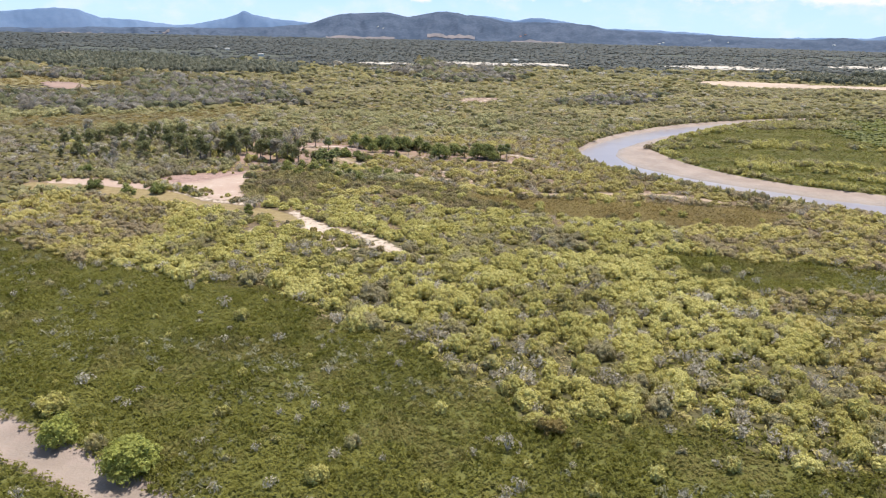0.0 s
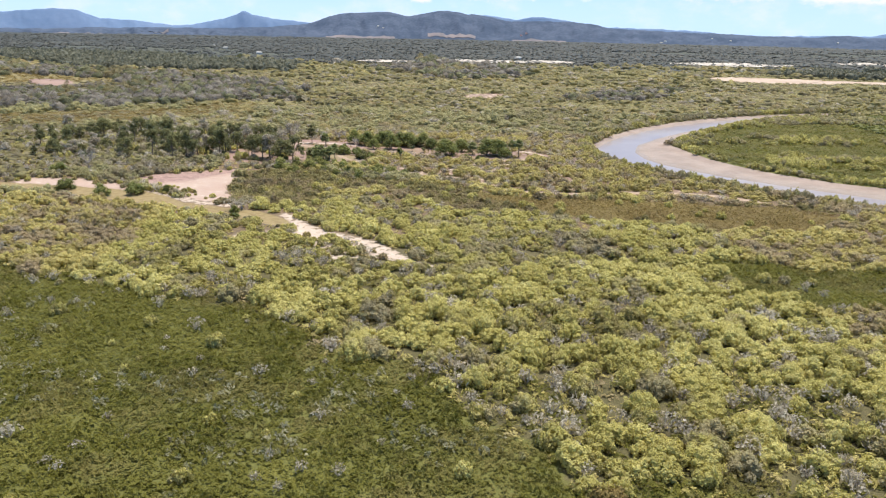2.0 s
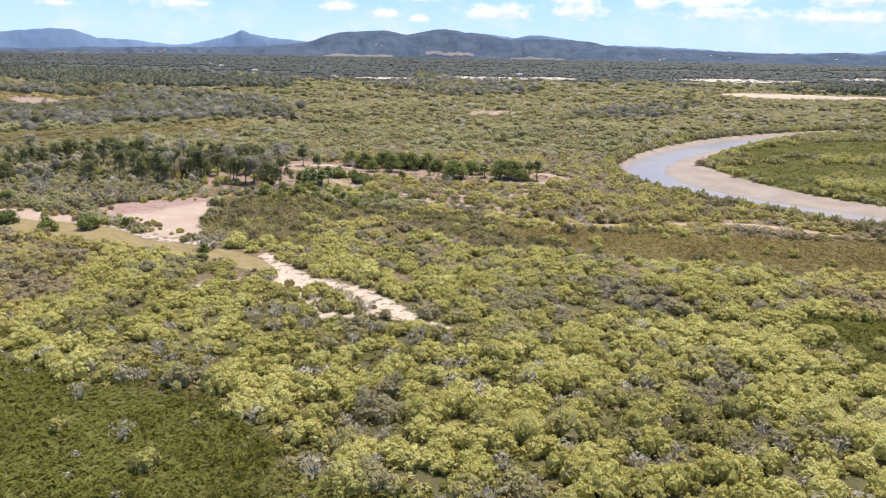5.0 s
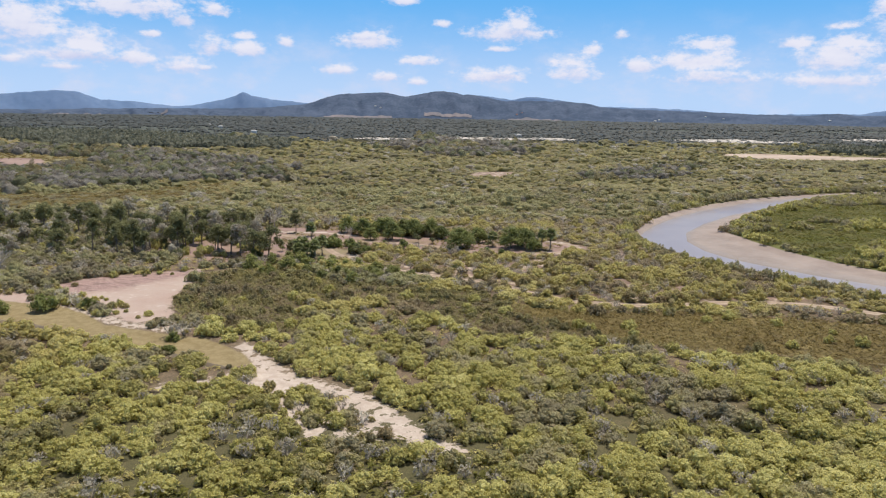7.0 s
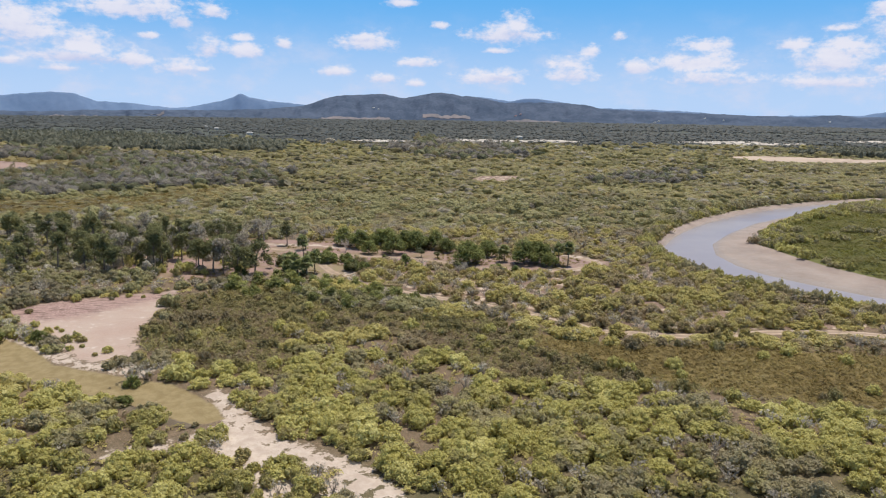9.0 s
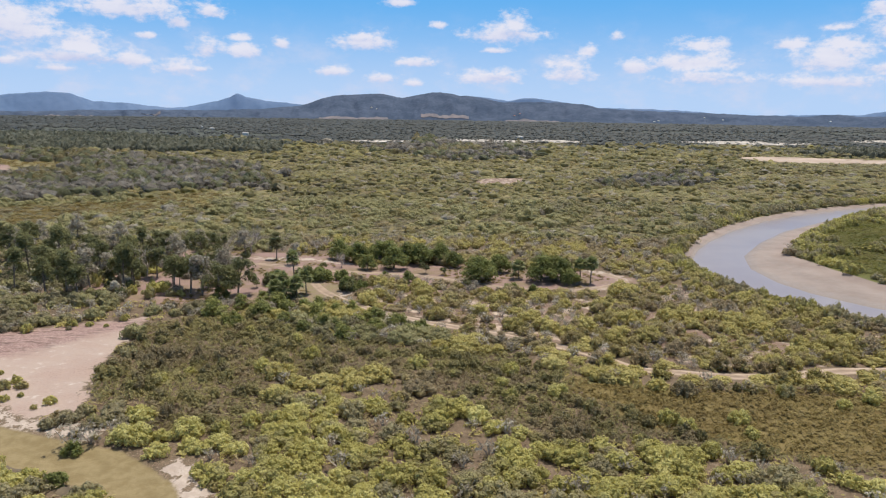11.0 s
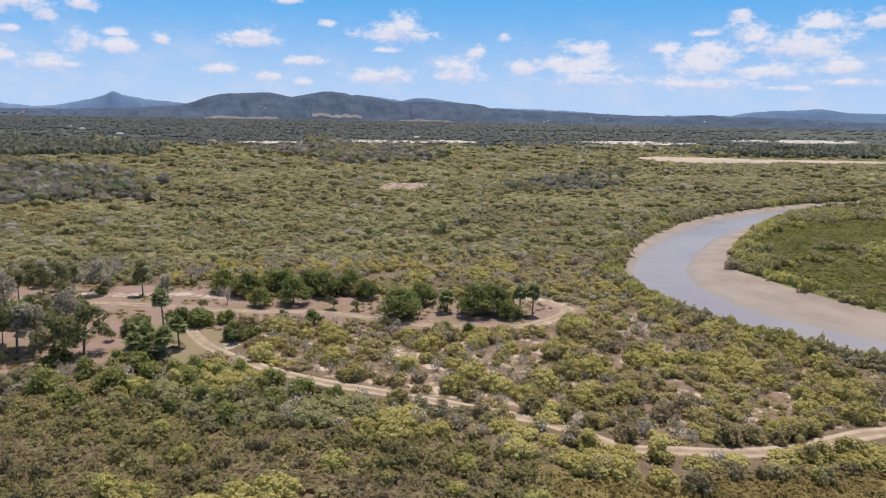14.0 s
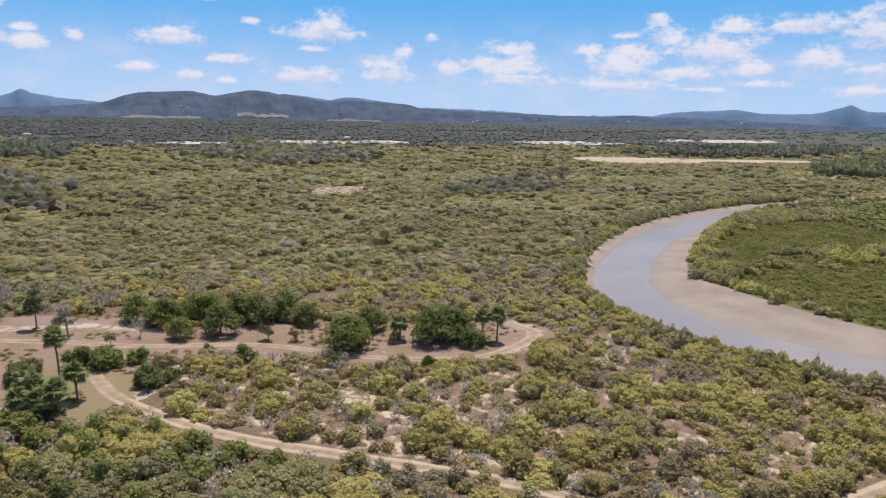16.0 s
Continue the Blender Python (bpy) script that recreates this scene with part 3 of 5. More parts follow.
def flat_sheet(name, outline, z, mat, label, category):
    bm = bmesh.new()
    f = bm.faces.new([bm.verts.new((a, b, z)) for a, b in outline])
    bmesh.ops.triangulate(bm, faces=[f])
    bmesh.ops.recalc_face_normals(bm, faces=bm.faces)
    if bm.faces[:] and sum(g.normal.z for g in bm.faces) < 0:
        bmesh.ops.reverse_faces(bm, faces=bm.faces)
    me = bpy.data.meshes.new(name)
    bm.to_mesh(me)
    bm.free()
    me.materials.append(mat)
    return tagged(new(name, me), label, category, kind="structure")


def build_track(name, line, half, wear, label):
    p = curve_through(line, 1.2)
    d = np.gradient(p, axis=0)
    side = np.stack([d[:, 1], -d[:, 0]], 1) / np.hypot(*d.T)[:, None]
    off = np.array([-1, -0.72, -0.5, -0.3, 0, 0.3, 0.5, 0.72, 1]) * half
    dip = np.array([-0.10, 0.05, 0.01, 0.05, 0.07, 0.05, 0.01, 0.05, -0.10])
    wob = 1 + 0.25 * (value_noise(p[:, 0], p[:, 1], 4, 9) - 0.5) + (0.12 * smooth(p[:, 0], 14, 34) if wear > 0.9 else 0.0)
    xy = p[:, None, :] + side[:, None, :] * (off[None, :, None] * wob[:, None, None])
    z = ground_height(xy[..., 0], xy[..., 1]) + dip
    k, m = len(off), len(p)
    i = (np.arange(m - 1)[:, None] * k + np.arange(k - 1)).ravel()
    me = mesh_of(name, np.concatenate([xy, z[..., None]], -1).reshape(-1, 3), np.stack([i, i + 1, i + k + 1, i + k], 1)[:, ::-1], M_TRACK, {"across": np.tile(off, m), "wear": wear * (1 - (0.7 if wear > 0.9 else 0.0) * smooth(xy[..., 1], 268, 276))}, True)
    return tagged(new(name, me), label, "track", kind="structure")


def build_scarp(line):
    """A low undercut lip of mud along the edge of the flat."""
    p = curve_through(line, 0.8)
    d = np.gradient(p, axis=0)
    side = np.stack([d[:, 1], -d[:, 0]], 1) / np.hypot(*d.T)[:, None]
    p = p + side * (1.6 * (value_noise(p[:, 0], p[:, 1], 3.5, 15) - 0.5) + 0.6 * (value_noise(p[:, 0], p[:, 1], 1.1, 16) - 0.5))[:, None]
    off, up = np.array([-0.12, 0.05, -0.08, 0.2, 0.8, 1.7]), np.array([-0.6, -0.2, 0.12, 0.2, 0.14, -0.15])
    xy = p[:, None, :] + side[:, None, :] * off[None, :, None]
    base = ground_height(xy[:, -1:, 0], xy[:, -1:, 1])
    k, m = len(off), len(p)
    i = (np.arange(m - 1)[:, None] * k + np.arange(k - 1)).ravel()
    me = mesh_of("bank", np.concatenate([xy, (base + up[None] * (0.6 + 0.6 * value_noise(xy[..., 0], xy[..., 1], 4, 17)))[..., None]], -1).reshape(-1, 3), np.stack([i, i + 1, i + k + 1, i + k], 1)[:, ::-1], M_MUD, None, True)
    tagged(new("bank", me), "low dark mud bank along an olive flat", "bank", kind="structure")


build_ground()
build_scarp([(-120, 213), (-100, 208.5), (-80, 201), (-67, 195.2), (-58, 191.2), (-48, 185.8), (-42, 182.6)])
flat_sheet("water", [(p[0], p[1]) for p in CREEK_OUTER] + [(x + 1, y - 3) for x, y in BAR_EDGE], -1.05, M_WATER, "silty blue-grey tidal creek water in a bend", "water")
build_track("road_1", TRACK_A, 1.55, 1.0, "sandy two-rut vehicle track through scrub")
build_track("road_2", TRACK_B, 1.3, 0.5, "faint sandy two-rut track across a clearing")


# ---- hills ----
def build_range(name, r, skyline, mat, label, depth, seed=1):
    """A range seen from afar. skyline: bearing and height, in degrees from the flight, of its summits and saddles."""
    az, t = np.arange(-44, 60, 0.1), np.linspace(-1, 1, 24)
    line = np.interp(az, [a for a, _ in skyline], [h for _, h in skyline])
    k = np.exp(-np.linspace(-2, 2, 9) ** 2)
    line = np.convolve(np.pad(line, 4, "edge"), k / k.sum(), "valid")
    line = line + 0.05 * (value_noise(az, az * 0, 0.5, seed) - 0.5) + 0.03 * (value_noise(az, az * 0, 0.17, seed + 1) - 0.5)
    A, T = np.meshgrid(az, t)
    R = r + T * depth
    crest = np.maximum(41 + np.tan(np.radians(line))[None] * R, -5)
    spur = 0.55 * (value_noise(A, T * 0, 2.2, seed + 3) - 0.5) + 0.4 * (value_noise(A, T, 0.8, seed + 4) - 0.5)
    ridge = np.clip(1 - np.abs(T) ** (1.25 + spur), 0, 1)
    z = crest * ridge - 3 + ((value_noise(A, T * 3, 0.25, seed + 2) - 0.5) * 12 + (value_noise(A + T * 0.7, T, 0.55, seed + 6) - 0.5) * 22) * depth / 450 * ridge * (1 - ridge) * 4
    x, y = R * np.sin(np.radians(A)) - 10, R * np.cos(np.radians(A)) + 96
    P = np.stack([x, y, z], -1)
    ny, nx = A.shape
    i = (np.arange(ny - 1)[:, None] * nx + np.arange(nx - 1)).ravel()
    me = mesh_of(name, P.reshape(-1, 3), np.stack([i, i + 1, i + nx + 1, i + nx], 1), mat, None, True)
    tagged(new(name, me), label, "hills", kind="structure")
    return az, t, P


NEAR_SKYLINE = [(-44, -.4), (-34, -.3), (-30, -.25), (-26, -.1), (-22, -.05), (-18, 0), (-14, .1), (-10.7, .45), (-9.4, .95), (-8.1, 1.28), (-6.3, 1.44), (-4.6, 1.47), (-3, 1.19), (-1.5, 1.45), (-0.1, 1.67), (1.2, 1.5), (2.6, 1.36), (5.3, .92)]
NEAR_SKYLINE += [(8, 1), (9.7, .97), (11.5, .82), (12.4, .57), (15.3, .44), (19.9, .29), (22.6, .21), (24, .15), (26.9, .14), (29, .31), (30.2, .2), (33.5, .15), (37.4, 0), (44.4, -.2), (59.2, -.3)]
FAR_SKYLINE = [(-44, .6), (-36, .7), (-31.4, .84), (-28.4, 1.15), (-27, 1.07), (-25.6, .55), (-23, .4), (-20.7, .12), (-19.1, .23), (-17.1, .68), (-16.2, .95), (-15.6, 1.33), (-14.9, 1), (-13.3, .75), (-10.7, .54), (-6, .4), (0, .9), (3, 1.37), (5.3, 1.05)]
FAR_SKYLINE += [(7.1, 1.33), (8.9, 1.09), (12.3, .62), (18.2, .48), (21, .25), (24, .15), (29, .3), (30.2, .25), (32.2, .63), (34.6, .7), (36.2, .85), (38.4, .56), (41.3, .61), (42.3, .86), (43.5, 1.28), (44.4, .85), (45.6, .75), (49.3, .8), (59.2, .5)]
HILL = build_range("hills_near", 4050, NEAR_SKYLINE, M_HILL_HAZE, "wooded hills on the skyline, haze put into their blue-grey colour", 450, 3)
build_range("hills_far", 4620, FAR_SKYLINE, M_FAR_HAZE, "distant ranges with a pointed peak, haze put into their blue colour", 130, 8)


def hill_field(a0, a1, t0, t1):
    """A cleared field that lies on the lower slope of the hills."""
    az, t, P = HILL
    ii, jj = np.where((t >= t0) & (t <= t1))[0], np.where((az >= a0) & (az <= a1))[0]
    q = P[ii[0]:ii[-1] + 1, jj[0]:jj[-1] + 1] + (0, 0, 2.5)
    ny, nx = q.shape[:2]
    i = (np.arange(ny - 1)[:, None] * nx + np.arange(nx - 1)).ravel()
    me = mesh_of("field", q.reshape(-1, 3), np.stack([i, i + 1, i + nx + 1, i + nx], 1), M_FIELD_HAZE, None, True)
    tagged(new("field", me), "dry pinkish cleared field below the hills", "field", kind="structure")


for a0, a1, t0, t1 in [(-1.5, 2.4, -0.92, -0.82), (5.2, 9.5, -1.0, -0.91), (-9.5, -4, -1.0, -0.91), (-23, -21, -0.75, -0.64), (-29.5, -25, -0.92, -0.82)]:
    hill_field(a0, a1, t0, t1)


# ---- plants: shapes ----
ICO_V = np.array([(0, 0, 1)] + [(0.894 * math.cos(a * math.tau / 5), 0.894 * math.sin(a * math.tau / 5), 0.447) for a in range(5)] + [(0.894 * math.cos((a + 0.5) * math.tau / 5), 0.894 * math.sin((a + 0.5) * math.tau / 5), -0.447) for a in range(5)] + [(0, 0, -1)])
ICO_F = np.array([(0, 1 + a, 1 + (a + 1) % 5) for a in range(5)] + [(1 + a, 6 + a, 1 + (a + 1) % 5) for a in range(5)] + [(6 + a, 6 + (a + 1) % 5, 1 + (a + 1) % 5) for a in range(5)] + [(11, 6 + (a + 1) % 5, 6 + a) for a in range(5)])


def sprays(r, centres, normals, size, long=1.6):
    """Leaf sprays: one small bent quad of two triangles at each place, turned about its normal."""
    n = len(centres)
    nn = normals + (0, 0, 0.45) + r.normal(0, 0.4, (n, 3))
    nn /= np.linalg.norm(nn, axis=1)[:, None]
    t = np.cross(nn, r.normal(0, 1, (n, 3)))
    t /= np.linalg.norm(t, axis=1)[:, None] + 1e-9
    b = np.cross(nn, t)
    s = (size * r.uniform(0.6, 1.3, n))[:, None]
    v = np.stack([centres - t * s * long * 0.5, centres + b * s * 0.5 + nn * s * 0.12, centres + t * s * long * 0.5, centres - b * s * 0.5 + nn * s * 0.12], 1)
    i = np.arange(n)[:, None] * 4
    return v.reshape(-1, 3), np.concatenate([i + [0, 1, 2], i + [0, 2, 3]])


def crown(seed, lobes=6, leaves=90, size=0.26, squash=0.75, core=0.72, spread=0.62, lift=0.0, low=-0.25):
    """A crown of unit radius: rounded boughs, each a dark core clothed in leaf sprays."""
    r = np.random.default_rng(seed)
    vs, fs, count = [], [], 0
    cs, rads = [], []
    for k in range(lobes):
        a, d = k * 2.4 + r.uniform(-0.5, 0.5), spread * math.sqrt((k + 0.3) / lobes)
        rad = r.uniform(0.34, 0.52) * (1.15 - 0.35 * d)
        cs.append((d * math.cos(a), d * math.sin(a), (0.62 - 0.5 * d * d + r.uniform(-0.12, 0.12)) * squash))
        rads.append(rad)
    if core:
        for c, rad in zip(cs, rads):
            q = ICO_V * rad * core * r.uniform(0.8, 1.15, (12, 1)) + c
            vs.append(q), fs.append(ICO_F + count)
            count += 12
    share = np.array(rads) ** 2
    pick = r.choice(lobes, leaves, p=share / share.sum())
    n = r.normal(0, 1, (leaves, 3)) + (0, 0, 0.35)
    n /= np.linalg.norm(n, axis=1)[:, None]
    n[:, 2] = np.where(n[:, 2] < low, -n[:, 2], n[:, 2])
    p = np.array(cs)[pick] + n * np.array(rads)[pick][:, None] * r.uniform(0.85, 1.12, (leaves, 1))
    v, f = sprays(r, p, n, size)
    vs.append(v), fs.append(f + count)
    v, f = np.concatenate(vs), np.concatenate(fs)
    v[:, 2] += lift
    return v, f


def mound(seed, clumps=15, leaves=60, size=0.2, squash=0.8, clump=0.3):
    """A shrub of unit radius: a rounded mound of many small leafy clumps over a solid heart, with loose sprays between."""
    r = np.random.default_rng(seed)
    long, wide = r.uniform(0.85, 1.2), r.uniform(0.85, 1.1)
    k = np.arange(clumps) + 0.5
    up = 1 - 0.92 * k / clumps
    a = k * 2.39996 + r.uniform(-0.5, 0.5, clumps)
    flat = np.sqrt(1 - up ** 2)
    out = np.stack([flat * np.cos(a), flat * np.sin(a), up], 1)
    c = out * (0.74 * long, 0.74 * wide, 0.74 * squash) * r.uniform(0.78, 1.15, (clumps, 1)) + (0, 0, 0.12)
    rad = clump * r.uniform(0.7, 1.3, clumps)
    vs, fs = [ICO_V * (0.66, 0.66, 0.6 * squash) + (0, 0, 0.25)], [ICO_F[:15]]
    for i in range(clumps):
        vs.append(ICO_V * rad[i] * r.uniform(0.8, 1.2, (12, 1)) + c[i]), fs.append(ICO_F[:15] + 12 * (i + 1))
    pick = r.integers(0, clumps, leaves)
    n = out[pick] * 0.7 + r.normal(0, 0.6, (leaves, 3))
    n /= np.linalg.norm(n, axis=1)[:, None]
    v, f = sprays(r, c[pick] + n * rad[pick][:, None] * 1.1, n, size)
    vs.append(v), fs.append(f + 12 * (clumps + 1))
    return np.concatenate(vs), np.concatenate(fs)


def dome(seed, leaves=6, size=0.6, squash=0.7):
    """A plant seen from far: one uneven rounded mass with a few sprays."""
    r = np.random.default_rng(seed)
    q = ICO_V * (0.92, 0.92, squash) * r.uniform(0.7, 1.2, (12, 1)) + (0, 0, 0.28)
    vs, fs = [q], [ICO_F[:15]]
    if leaves:
        n = r.normal(0, 1, (leaves, 3))
        n[:, 2] = np.abs(n[:, 2]) + 0.2
        n /= np.linalg.norm(n, axis=1)[:, None]
        v, f = sprays(r, n * (0.9, 0.9, squash) + (0, 0, 0.28), n, size)
        vs.append(v), fs.append(f + 12)
    return np.concatenate(vs), np.concatenate(fs)


def tuft(seed, blades=14, size=0.5):
    """A low tuft of sprays that lean outwards from the ground."""
    r = np.random.default_rng(seed)
    a = r.uniform(0, math.tau, blades)
    d = np.sqrt(r.uniform(0, 1, blades)) * 0.9
    p = np.stack([d * np.cos(a), d * np.sin(a), r.uniform(0.15, 0.62, blades) * (1.1 - 0.6 * d)], 1)
    n = np.stack([np.cos(a) * d, np.sin(a) * d, np.full(blades, 0.75)], 1)
    return sprays(r, p, n / np.linalg.norm(n, axis=1)[:, None], size, 1.9)


def stick(a, b, ra, rb, k=4):
    """A tapered limb from a to b: k-sided, closed at its tip."""
    a, b = np.array(a, float), np.array(b, float)
    d = (b - a) / (np.linalg.norm(b - a) + 1e-9)
    u = np.cross(d, (0.3, 0.9, 0.2))
    u /= np.linalg.norm(u)
    w = np.cross(d, u)
    ang = np.arange(k) * math.tau / k
    ring = np.cos(ang)[:, None] * u + np.sin(ang)[:, None] * w
    v = np.concatenate([a + ring * ra, b + ring * rb])
    i = np.arange(k)
    j = (i + 1) % k
    f = np.concatenate([np.stack([i, j, j + k], 1), np.stack([i, j + k, i + k], 1)])
    return v, np.concatenate([f, [(k, k + 1, k + 2)]] + ([[(k, k + 2, k + 3)]] if k > 3 else []))


def join(shapes):
    vs, fs, count = [], [], 0
    for v, f in shapes:
        vs.append(v), fs.append(f + count)
        count += len(v)
    return np.concatenate(vs), np.concatenate(fs)


def branches(seed, height, reach, limbs, base, twigs=3, top=0.25):
    """A stem that forks into limbs and these into twigs."""
    r = np.random.default_rng(seed)
    out, fork = [], height * r.uniform(0.25, 0.4)
    lean = r.normal(0, 0.05, 2) * height
    out.append(stick((0, 0, -0.15), (lean[0], lean[1], fork), base, base * 0.75, 6))
    for k in range(limbs):
        a = k * math.tau / limbs + r.uniform(-0.5, 0.5)
        e = np.array([reach * r.uniform(0.4, 0.8) * math.cos(a), reach * r.uniform(0.4, 0.8) * math.sin(a), height * r.uniform(0.6, 0.85)])
        s = np.array([lean[0], lean[1], fork * r.uniform(0.8, 1.0)])
        out.append(stick(s, e, base * 0.55, base * 0.25))
        for _ in range(twigs):
            tip = e + (r.normal(0, 0.25 * reach), r.normal(0, 0.25 * reach), height * r.uniform(0.0, top))
            out.append(stick(s + (e - s) * r.uniform(0.5, 1.0), tip, base * 0.22, base * 0.06, 3))
    return join(out)


def grey_shrub(seed, leaves=44):
    """A half-bare shrub of unit radius: forked twigs with thin grey leaf."""
    r = np.random.default_rng(seed)
    out = []
    for k in range(9):
        a = k * math.tau / 9 + r.uniform(-0.4, 0.4)
        d = r.uniform(0.3, 0.9)
        e = np.array([d * math.cos(a), d * math.sin(a), r.uniform(0.5, 0.95)])
        out.append(stick((0.05 * math.cos(a), 0.05 * math.sin(a), 0), e, 0.035, 0.012, 3))
    v, f = join(out)
    return v, f, crown(seed + 50, 6, leaves, 0.22, 0.75, 0.0, 0.7)


def spread(template_list, xy, z, radius, height, turn, tint):
    """Many plants as one set of points and triangles, each turned and sized on its own."""
    which = rng.integers(0, len(template_list), len(xy))
    vs, fs, ts, count = [], [], [], 0
    for k, (tv, tf) in enumerate(template_list):
        m = which == k
        if not m.any():
            continue
        c, s = np.cos(turn[m])[:, None], np.sin(turn[m])[:, None]
        x, y = tv[:, 0][None] * radius[m][:, None], tv[:, 1][None] * radius[m][:, None]
        v = np.stack([x * c - y * s + xy[m, 0][:, None], x * s + y * c + xy[m, 1][:, None], tv[:, 2][None] * height[m][:, None] + z[m][:, None]], -1)
        n, nv = v.shape[0], v.shape[1]
        vs.append(v.reshape(-1, 3))
        fs.append((tf[None] + (np.arange(n) * nv)[:, None, None]).reshape(-1, 3) + count)
        ts.append(np.repeat(tint[m], nv))
        count += n * nv
    return np.concatenate(vs), np.concatenate(fs), np.concatenate(ts)


def stuff(name, templates, xy, radius, height, tint, mat, label, category, sink=0.0, soft=False):
    if len(xy) == 0:
        return None
    z = ground_height(xy[:, 0], xy[:, 1]) - sink
    v, f, t = spread(templates, xy, z, radius, height, rng.uniform(0, math.tau, len(xy)), tint)
    return tagged(new(name, mesh_of(name, v, f, mat, {"tint": t}, soft)), label, category, kind="stuff")


def scatter(x0, x1, y0, y1, step, jitter=0.85):
    """Uneven even cover of a rectangle of the plan, kept to the wedge that the flight looks over."""
    gx, gy = np.meshgrid(np.arange(x0, x1, step), np.arange(y0, y1, step))
    p = np.stack([gx.ravel(), gy.ravel()], 1) + rng.uniform(-0.5, 0.5, (gx.size, 2)) * step * jitter
    p[:, 0] += (np.floor(p[:, 1] / step) % 2) * step * 0.5
    ok = (p[:, 0] > -0.66 * p[:, 1] - 14) & (p[:, 0] < np.maximum(0.66 * p[:, 1] + 14, 1.1 * (p[:, 1] - 168) + 10))
    return p[ok]


# ---- plants: where they grow ----
def in_pans(x, y, bare=False):
    """Within a pan, or also within the low ground on the side of it that the flight sees."""
    out = np.zeros(len(x), bool)
    for cx, cy, a, b, rot in PANS:
        c, s = math.cos(radians(rot)), math.sin(radians(rot))
        o = 0 if bare else 30 if cy < 900 else 80
        u_, v_ = (x - cx) * c + (y - cy + o) * s, -(x - cx) * s + (y - cy + o) * c
        out |= (u_ / (a + (0 if bare else 6))) ** 2 + (v_ / (b + (0 if bare else 42 if cy < 900 else 95))) ** 2 < 1
    return out


def zones(p):
    x, y = p[:, 0], p[:, 1]
    rag = (value_noise(x, y, 6, 21) - 0.5) * 7 + (value_noise(x, y, 2.5, 22) - 0.5) * 3
    d = {
        "creek": to_outline(x, y, CREEK), "gully": to_line(x, y, GULLY, 2.6), "pan": np.minimum.reduce([to_outline(x, y, PAN), to_outline(x, y, PAN_WEST), to_outline(x, y, ROSE_PAN) + 3 + rag]),
        "olive": to_outline(x, y, OLIVE_FLAT), "track": np.minimum(to_line(x, y, TRACK_A, 1.3), to_line(x, y, TRACK_B, 1.6)),
        "sand": np.minimum.reduce([to_line(x, y, SAND_PATH, 2.1), to_line(x, y, SAND_SIDE, 1.2), to_line(x, y, SAND_BANK, 0.8), to_line(x, y, SAND_NOOK, 1.2), to_line(x, y, SAND_LOOP, 1.0)]),
        "clear": to_outline(x, y, CLEARING) + rag * 0.4, "scrub": to_outline(x, y, SCRUB) + rag,
        "meadow": np.minimum(to_outline(x, y, MEADOW), to_outline(x, y, MEADOW_EAST)) + rag, "heath": to_outline(x, y, HEATH) + rag, "sedge": to_outline(x, y, SEDGE) + rag,
        "bend": to_outline(x, y, BEND), "grey_west": to_outline(x, y, GREY_WEST) + rag * 4, "grass_west": to_outline(x, y, GRASS_WEST) + rag * 2,
        "dark_west": np.minimum(to_outline(x, y, DARK_WEST), to_outline(x, y, DARK_EAST)) + rag * 5, "red_grass": to_outline(x, y, RED_GRASS) + rag * 3, "grey_east": to_outline(x, y, GREY_EAST) + rag * 2, "grey_north": to_outline(x, y, GREY_NORTH) + rag * 6, "wood_east": to_outline(x, y, WOOD_EAST) + rag * 3}
    d["bare"] = (d["creek"] < 0.3) | (d["gully"] < 0) | (d["pan"] < 0.5) | (d["olive"] < 0.5) | (d["track"] < 0.2 + 1.3 * value_noise(x, y, 5, 23)) | (d["sand"] < 0.3)
    return d


def group_tint(p, size=14, seed=31, own=0.5):
    return np.clip(0.5 + 1.0 * (value_noise(p[:, 0], p[:, 1], size, seed) - 0.5) + rng.normal(0, own, len(p)) * 0.5, 0, 1)


FULL = [mound(100 + k, 16 + k % 5, 80, 0.16, 0.8, 0.29) for k in range(14)]
HALF = [mound(200 + k, 7 + k % 2, 20, 0.26, 0.8, 0.38) for k in range(10)]
FARD = [dome(300 + k, 5, 0.7) for k in range(8)]
TUFT = [tuft(500 + k, 20, 0.33) for k in range(10)]
TUFT_LOW = [tuft(540 + k, 13, 0.42) for k in range(10)]
TUFT_FAR = [tuft(520 + k, 6, 0.9) for k in range(6)]
GREYS = [grey_shrub(600 + k) for k in range(6)]
GREY_TWIG, GREY_LEAF = [(g[0], g[1]) for g in GREYS], [g[2] for g in GREYS]
STEM = [branches(700 + k, 0.8, 0.55, 4, 0.06, 0) for k in range(4)]


def shrub_things(name, xy, radius, height, leaf_mats, crowns, stems, stem_mat, label, group):
    """Shrubs that stand near the line of flight, each a thing of its own with crown and stem."""
    kinds = []
    for k in range(len(crowns)):
        base = new(name)
        tagged(base, label, "shrub", group)
        part("crown", mesh_of("crown", *crowns[k], leaf_mats, {"tint": np.full(len(crowns[k][0]), 0.3 + 0.4 * (k % 3) / 2)}), base)
        part("stem", mesh_of("stem", *stems[k % len(stems)], stem_mat), base)
        kinds.append(base)
    z = ground_height(xy[:, 0], xy[:, 1])
    for i, (p, r, h) in enumerate(zip(xy, radius, height)):
        m = Matrix.LocRotScale((p[0], p[1], z[i]), Euler((0, 0, rng.uniform(0, math.tau))), None)
        ob = copy_thing(kinds[i % len(kinds)], m) if i >= len(kinds) else kinds[i]
        ob.matrix_basis = m @ Matrix.Diagonal((r, r, h, 1))


